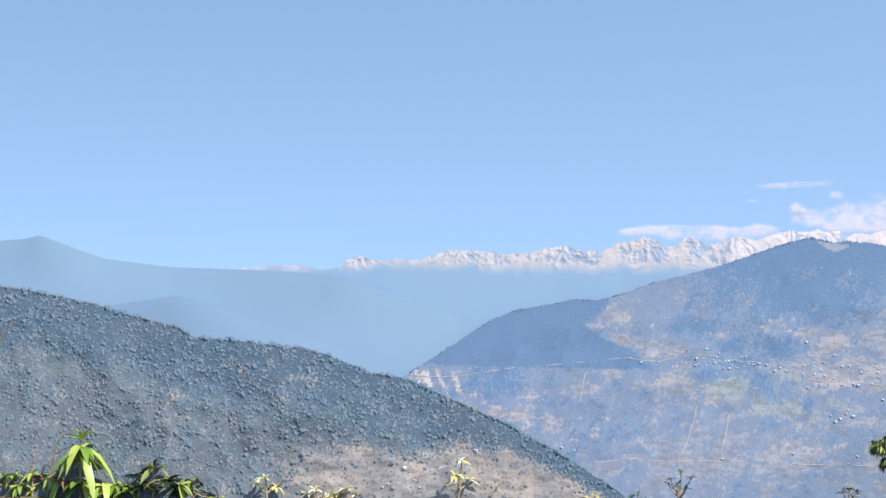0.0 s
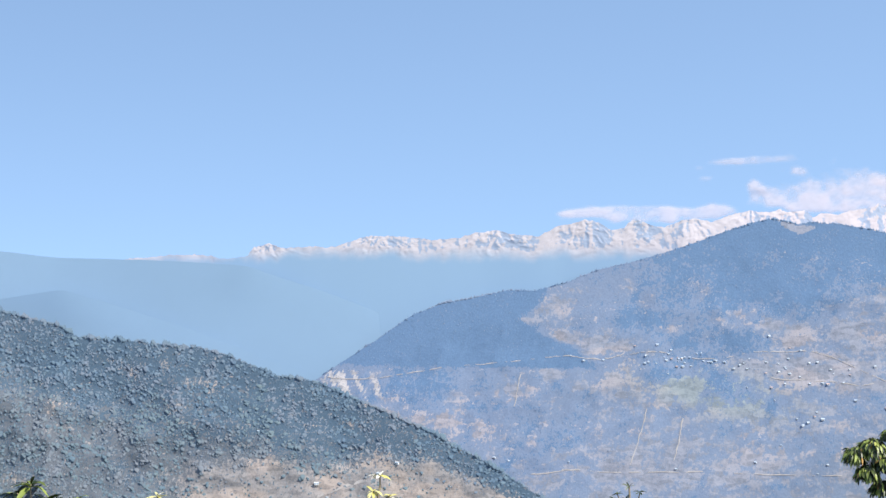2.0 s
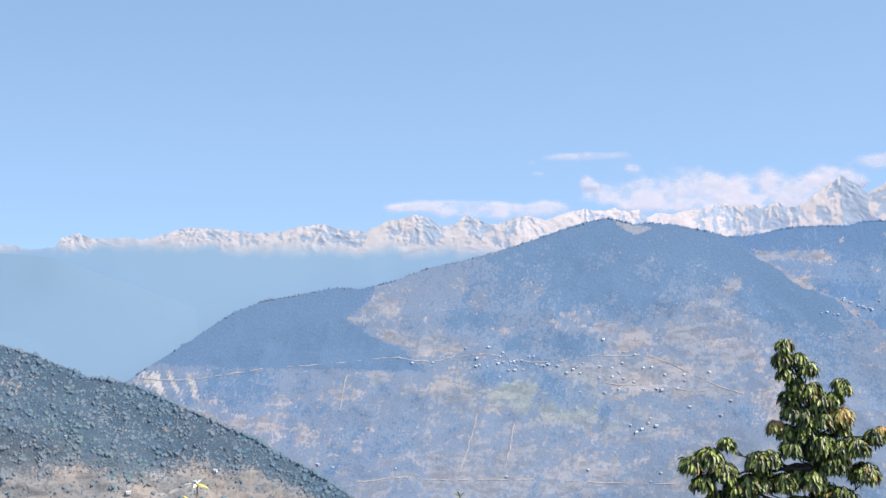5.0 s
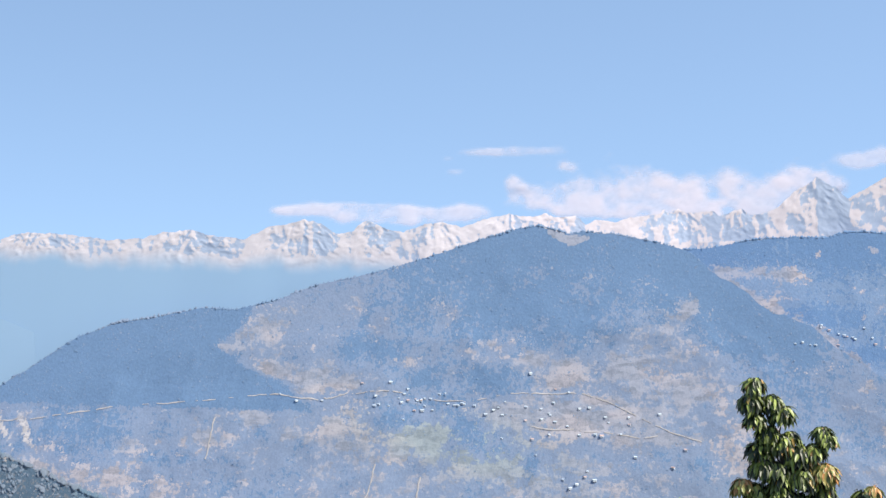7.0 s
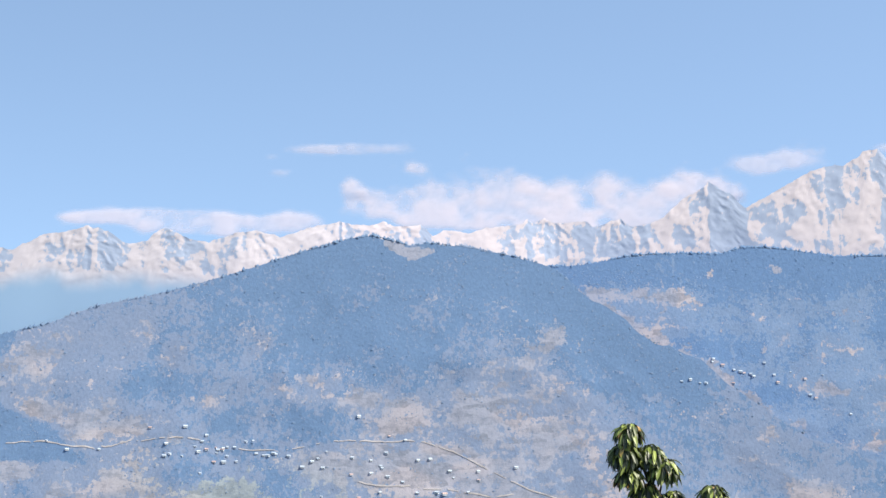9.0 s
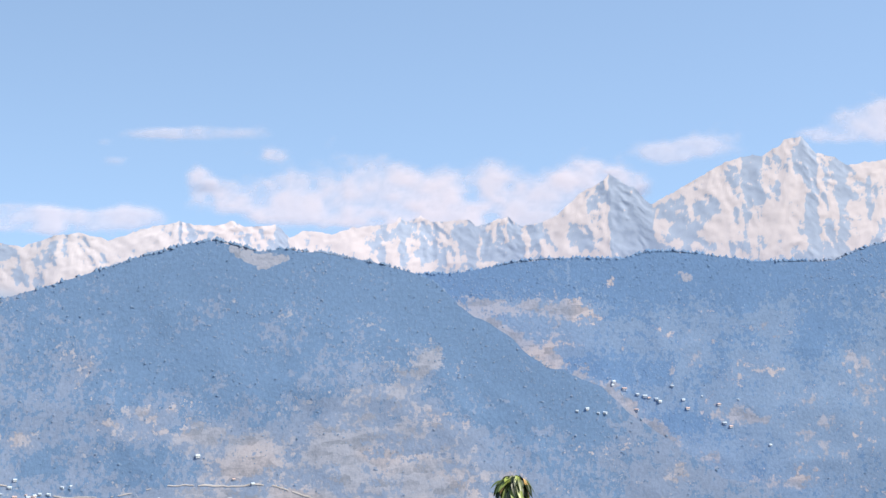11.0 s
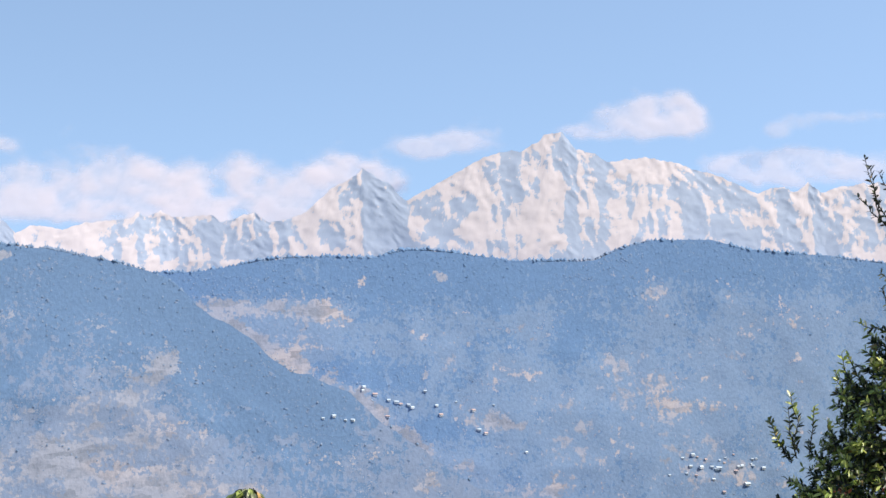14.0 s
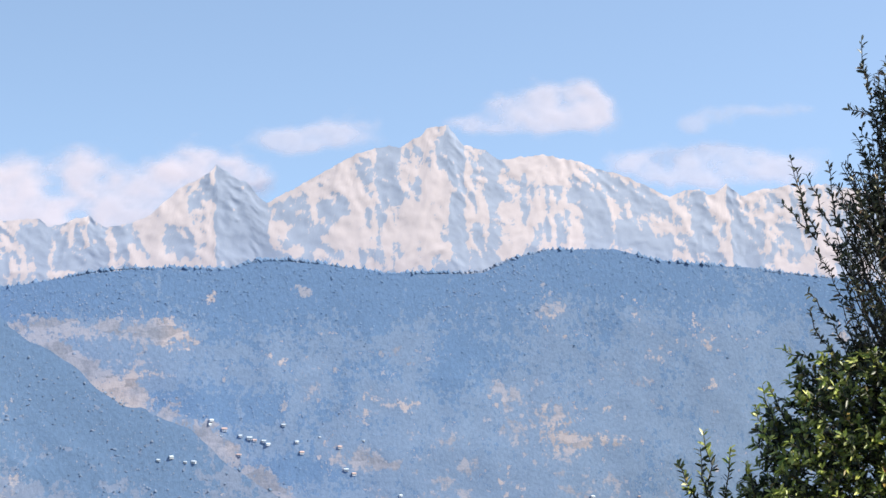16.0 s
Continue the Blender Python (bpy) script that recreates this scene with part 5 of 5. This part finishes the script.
        stems.append(tube(bend(a, b, 0.04, rs, 7), np.linspace(0.26, 0.06, 7), 6))
    dim, shade, young, red = [], [], [], []
    for tip, foot, count, single in sprays:
        line = bend(foot, tip, 0.06, rs, 6, 0.07)
        stems.append(tube(line, np.linspace(0.06 if single else 0.05, 0.025, 6), 4))
        high = tip[2] > 127.0
        # share of sprays whose young tips carry the painted sunlit tone
        fresh = not high and rs.rand() < 0.62
        reddish = tip[2] < 122 and tip[1] < y - 1 and rs.rand() < 0.035
        if reddish:
            red.append([])
        for k in range(count):
            t = (k + rs.rand()) / count if single else 0.15 + 0.85 * rs.rand() ** 0.8
            u = t * 5
            i = min(int(u), 4)
            p = line[i] + (line[i + 1] - line[i]) * (u - i)
            along = unit(line[i + 1] - line[i])
            out = rs.randn(3)
            out = unit(out - along * out.dot(along))
            d = along * 0.6 + out * (0.75 if single else 0.9) + np.array([0, 0, 0.1])
            small = 0.85 if high else 1.0
            leaf = (p, d, np.array([0, -0.2, 1]) + 0.7 * rs.randn(3), small * (0.5 + 0.35 * rs.rand()), small * (0.17 + 0.1 * rs.rand()))
            (red[-1] if reddish and t > 0.5 else young if fresh and t > 0.66 else shade if high else dim).append(leaf)
    v, f = join(stems)
    part("stem", mesh_from("stem", v, f, True), m_bark, root)
    for name, leaves, material, label in [("crown", dim, m_leaf_small, ""), ("upper_leaves", shade, m_leaf_backlit, "sparse leaves coloured dark olive-brown as if backlit"), ("lit_young_leaves", young, m_leaf_young_lit, "yellow-green young leaves brightened as if sunlit")] + [("red_shoot", q, m_leaf_red, "small rust-red shoot") for q in red if q]:
        b, d, up, ln, wd = (np.array(q) for q in zip(*leaves))
        v, f = leaf_blades(b, d, up, ln, wd, np.full(len(b), 0.15))
        part(name, mesh_from(name, v, f, True), material, root, label)
    tagged(root, "tall dark green shrub with small leaves and a few red shoots", "shrub")


leafy_shrub()


def whorl_plant(x, top, lean, leaf, width, count, whorls, material, label, seed, y=278.0, droop=0.7, young=0.0):
    """An upright stem with whorls of long hanging leaves at its top and on side shoots."""
    rs = np.random.RandomState(seed)
    base_z = float(ground_height(np.array([x]), np.array([y]))[0])
    root = new("long_leaved_shrub")
    root.location = (x, y, base_z)
    bpy.context.view_layer.update()
    tip = np.array([x + lean, y, top])
    stem = bend((x, y, base_z - 0.6), tip, 0.0, rs, 7, 0.03)
    pieces = [tube(stem, np.linspace(0.32, 0.12, 7), 7)]
    tips, axes = [tip], [np.array([lean * 0.05, 0, 1.0])]
    for dx, dz in whorls:
        q = tip + (dx, rs.uniform(-2, 2), dz)
        pieces.append(tube(bend(stem[3], q, 0.08, rs, 6, 0.04), np.linspace(0.2, 0.08, 6), 6))
        tips.append(q)
        axes.append(np.array([dx * 0.08, 0, 1.0]))
    v, f = rosettes(tips, axes, count, leaf, width, droop, 1.35, rs, 0.15)
    if young:
        spike = tip + (0, 0, young * 0.55)
        pieces.append(tube([tip, spike], [0.12, 0.08], 6))
        f2 = rosettes([spike], [(0.1, 0, 1.0)], 9, young, width * 0.5, 0.15, 1.0, rs, 0.3)
        v, f = join([(v, f), f2])
    part("foliage", mesh_from("foliage", v, f, True), material, root)
    v, f = join(pieces)
    part("stem", mesh_from("stem", v, f, True), m_twig, root)
    tagged(root, label, "shrub")


whorl_plant(-142.0, 91.4, 0.2, 6.2, 1.5, 11, [(-0.4, -1.2), (-4.5, -6.5), (5.0, -6.8), (0.6, -7.0)], m_leaf_long, "bright green shrub with long hanging pointed leaves", 701, droop=1.1, young=3.0)
whorl_plant(-127.4, 88.2, 0.0, 4.0, 0.85, 15, [(-3.5, -1.5), (3.2, -2.2), (-1.5, -3.2), (6.0, -2.6), (-6.0, -4.0)], m_leaf_tree, "dark green shrub with whorls of narrow leaves", 703, droop=0.5)
whorl_plant(-119.5, 86.1, 0.0, 3.6, 0.8, 13, [(-2.8, -1.5), (2.5, -2.5), (5.0, -3.0)], m_leaf_tree, "dark green shrub with whorls of narrow leaves", 705, droop=0.55)
whorl_plant(-151.8, 86.1, 0.0, 3.0, 0.75, 13, [(-3.5, -0.6), (3.0, -0.4), (-6.0, -0.8), (1.0, -2.5), (-9.0, -1.0), (-2.0, -2.2)], m_leaf_long, "low yellow-green shrub with pointed leaves", 707)
whorl_plant(-147.1, 85.7, 0.0, 2.0, 0.6, 11, [(-2.0, -0.6), (2.2, -0.8), (-4.0, -0.3)], m_leaf_rust, "low shrub with withered reddish-brown leaves", 708)
whorl_plant(-135.1, 84.8, 0.0, 3.4, 0.85, 13, [(-3.0, -0.8), (3.0, -1.0), (-1.0, -2.0)], m_leaf_long, "low yellow-green shrub with pointed leaves", 709)
whorl_plant(-105.1, 87.0, -0.6, 1.9, 0.5, 11, [(-1.4, -1.3), (1.6, -1.8)], m_leaf_dry, "pale yellow sprig of budding leaves", 711, droop=0.3)
whorl_plant(-96.2, 85.3, 0.0, 1.7, 0.45, 11, [(-1.5, -0.8), (1.6, -0.6), (3.4, -1.2)], m_leaf_dry, "pale yellow sprig of budding leaves", 713, droop=0.3)
whorl_plant(-90.6, 85.7, 0.3, 1.7, 0.45, 11, [(-1.5, -0.9), (1.4, -1.2), (-3.0, -1.6)], m_leaf_dry, "pale yellow sprig of budding leaves", 715, droop=0.3)
whorl_plant(-69.9, 91.3, 0.6, 1.8, 0.5, 9, [(-0.6, -2.2), (1.2, -3.4), (-1.6, -4.0)], m_leaf_dry, "tall pale yellow sprig with drooping buds", 717, droop=0.5)
whorl_plant(-45.7, 86.1, 0.0, 1.4, 0.4, 9, [(-1.2, -0.6), (1.4, -0.9)], m_leaf_dry, "pale yellow sprig of budding leaves", 719, droop=0.3)
whorl_plant(-31.4, 90.6, 0.4, 1.3, 0.34, 6, [(-1.6, -0.8), (1.8, -0.4), (-0.6, -2.0), (1.2, -2.2), (-2.2, -2.4)], m_leaf_small, "thin dark twig with small pointed leaves", 721, droop=0.2)
whorl_plant(-38.1, 86.6, -0.3, 1.1, 0.3, 6, [(-1.0, -0.5), (1.0, -0.8)], m_leaf_small, "thin dark twig with small pointed leaves", 723, droop=0.2)
whorl_plant(-3.4, 88.9, 0.1, 1.2, 0.45, 8, [(-1.0, -0.5), (1.1, -0.4), (0.6, -1.5)], m_leaf_small, "thin dark twig with small rounded leaves", 725, droop=0.2)
bare_twig([(-166.3, 77.0), (-163.3, 92.8), (-160.7, 105.4), (-158.4, 111.5), (-155.9, 114.3)], "tall dry brown shoot with short spurs", 731)
bare_twig([(-149.2, 77.6), (-148.3, 85.5), (-147.2, 90.2), (-145.6, 94.3)], "dry brown leafless twig", 733)
bare_twig([(-152.8, 77.6), (-152.2, 85.5), (-151.4, 89.7)], "dry brown leafless twig", 735)
bare_twig([(-68.0, 77.6), (-65.4, 83.4), (-62.3, 87.7)], "thin dry brown twig", 737)
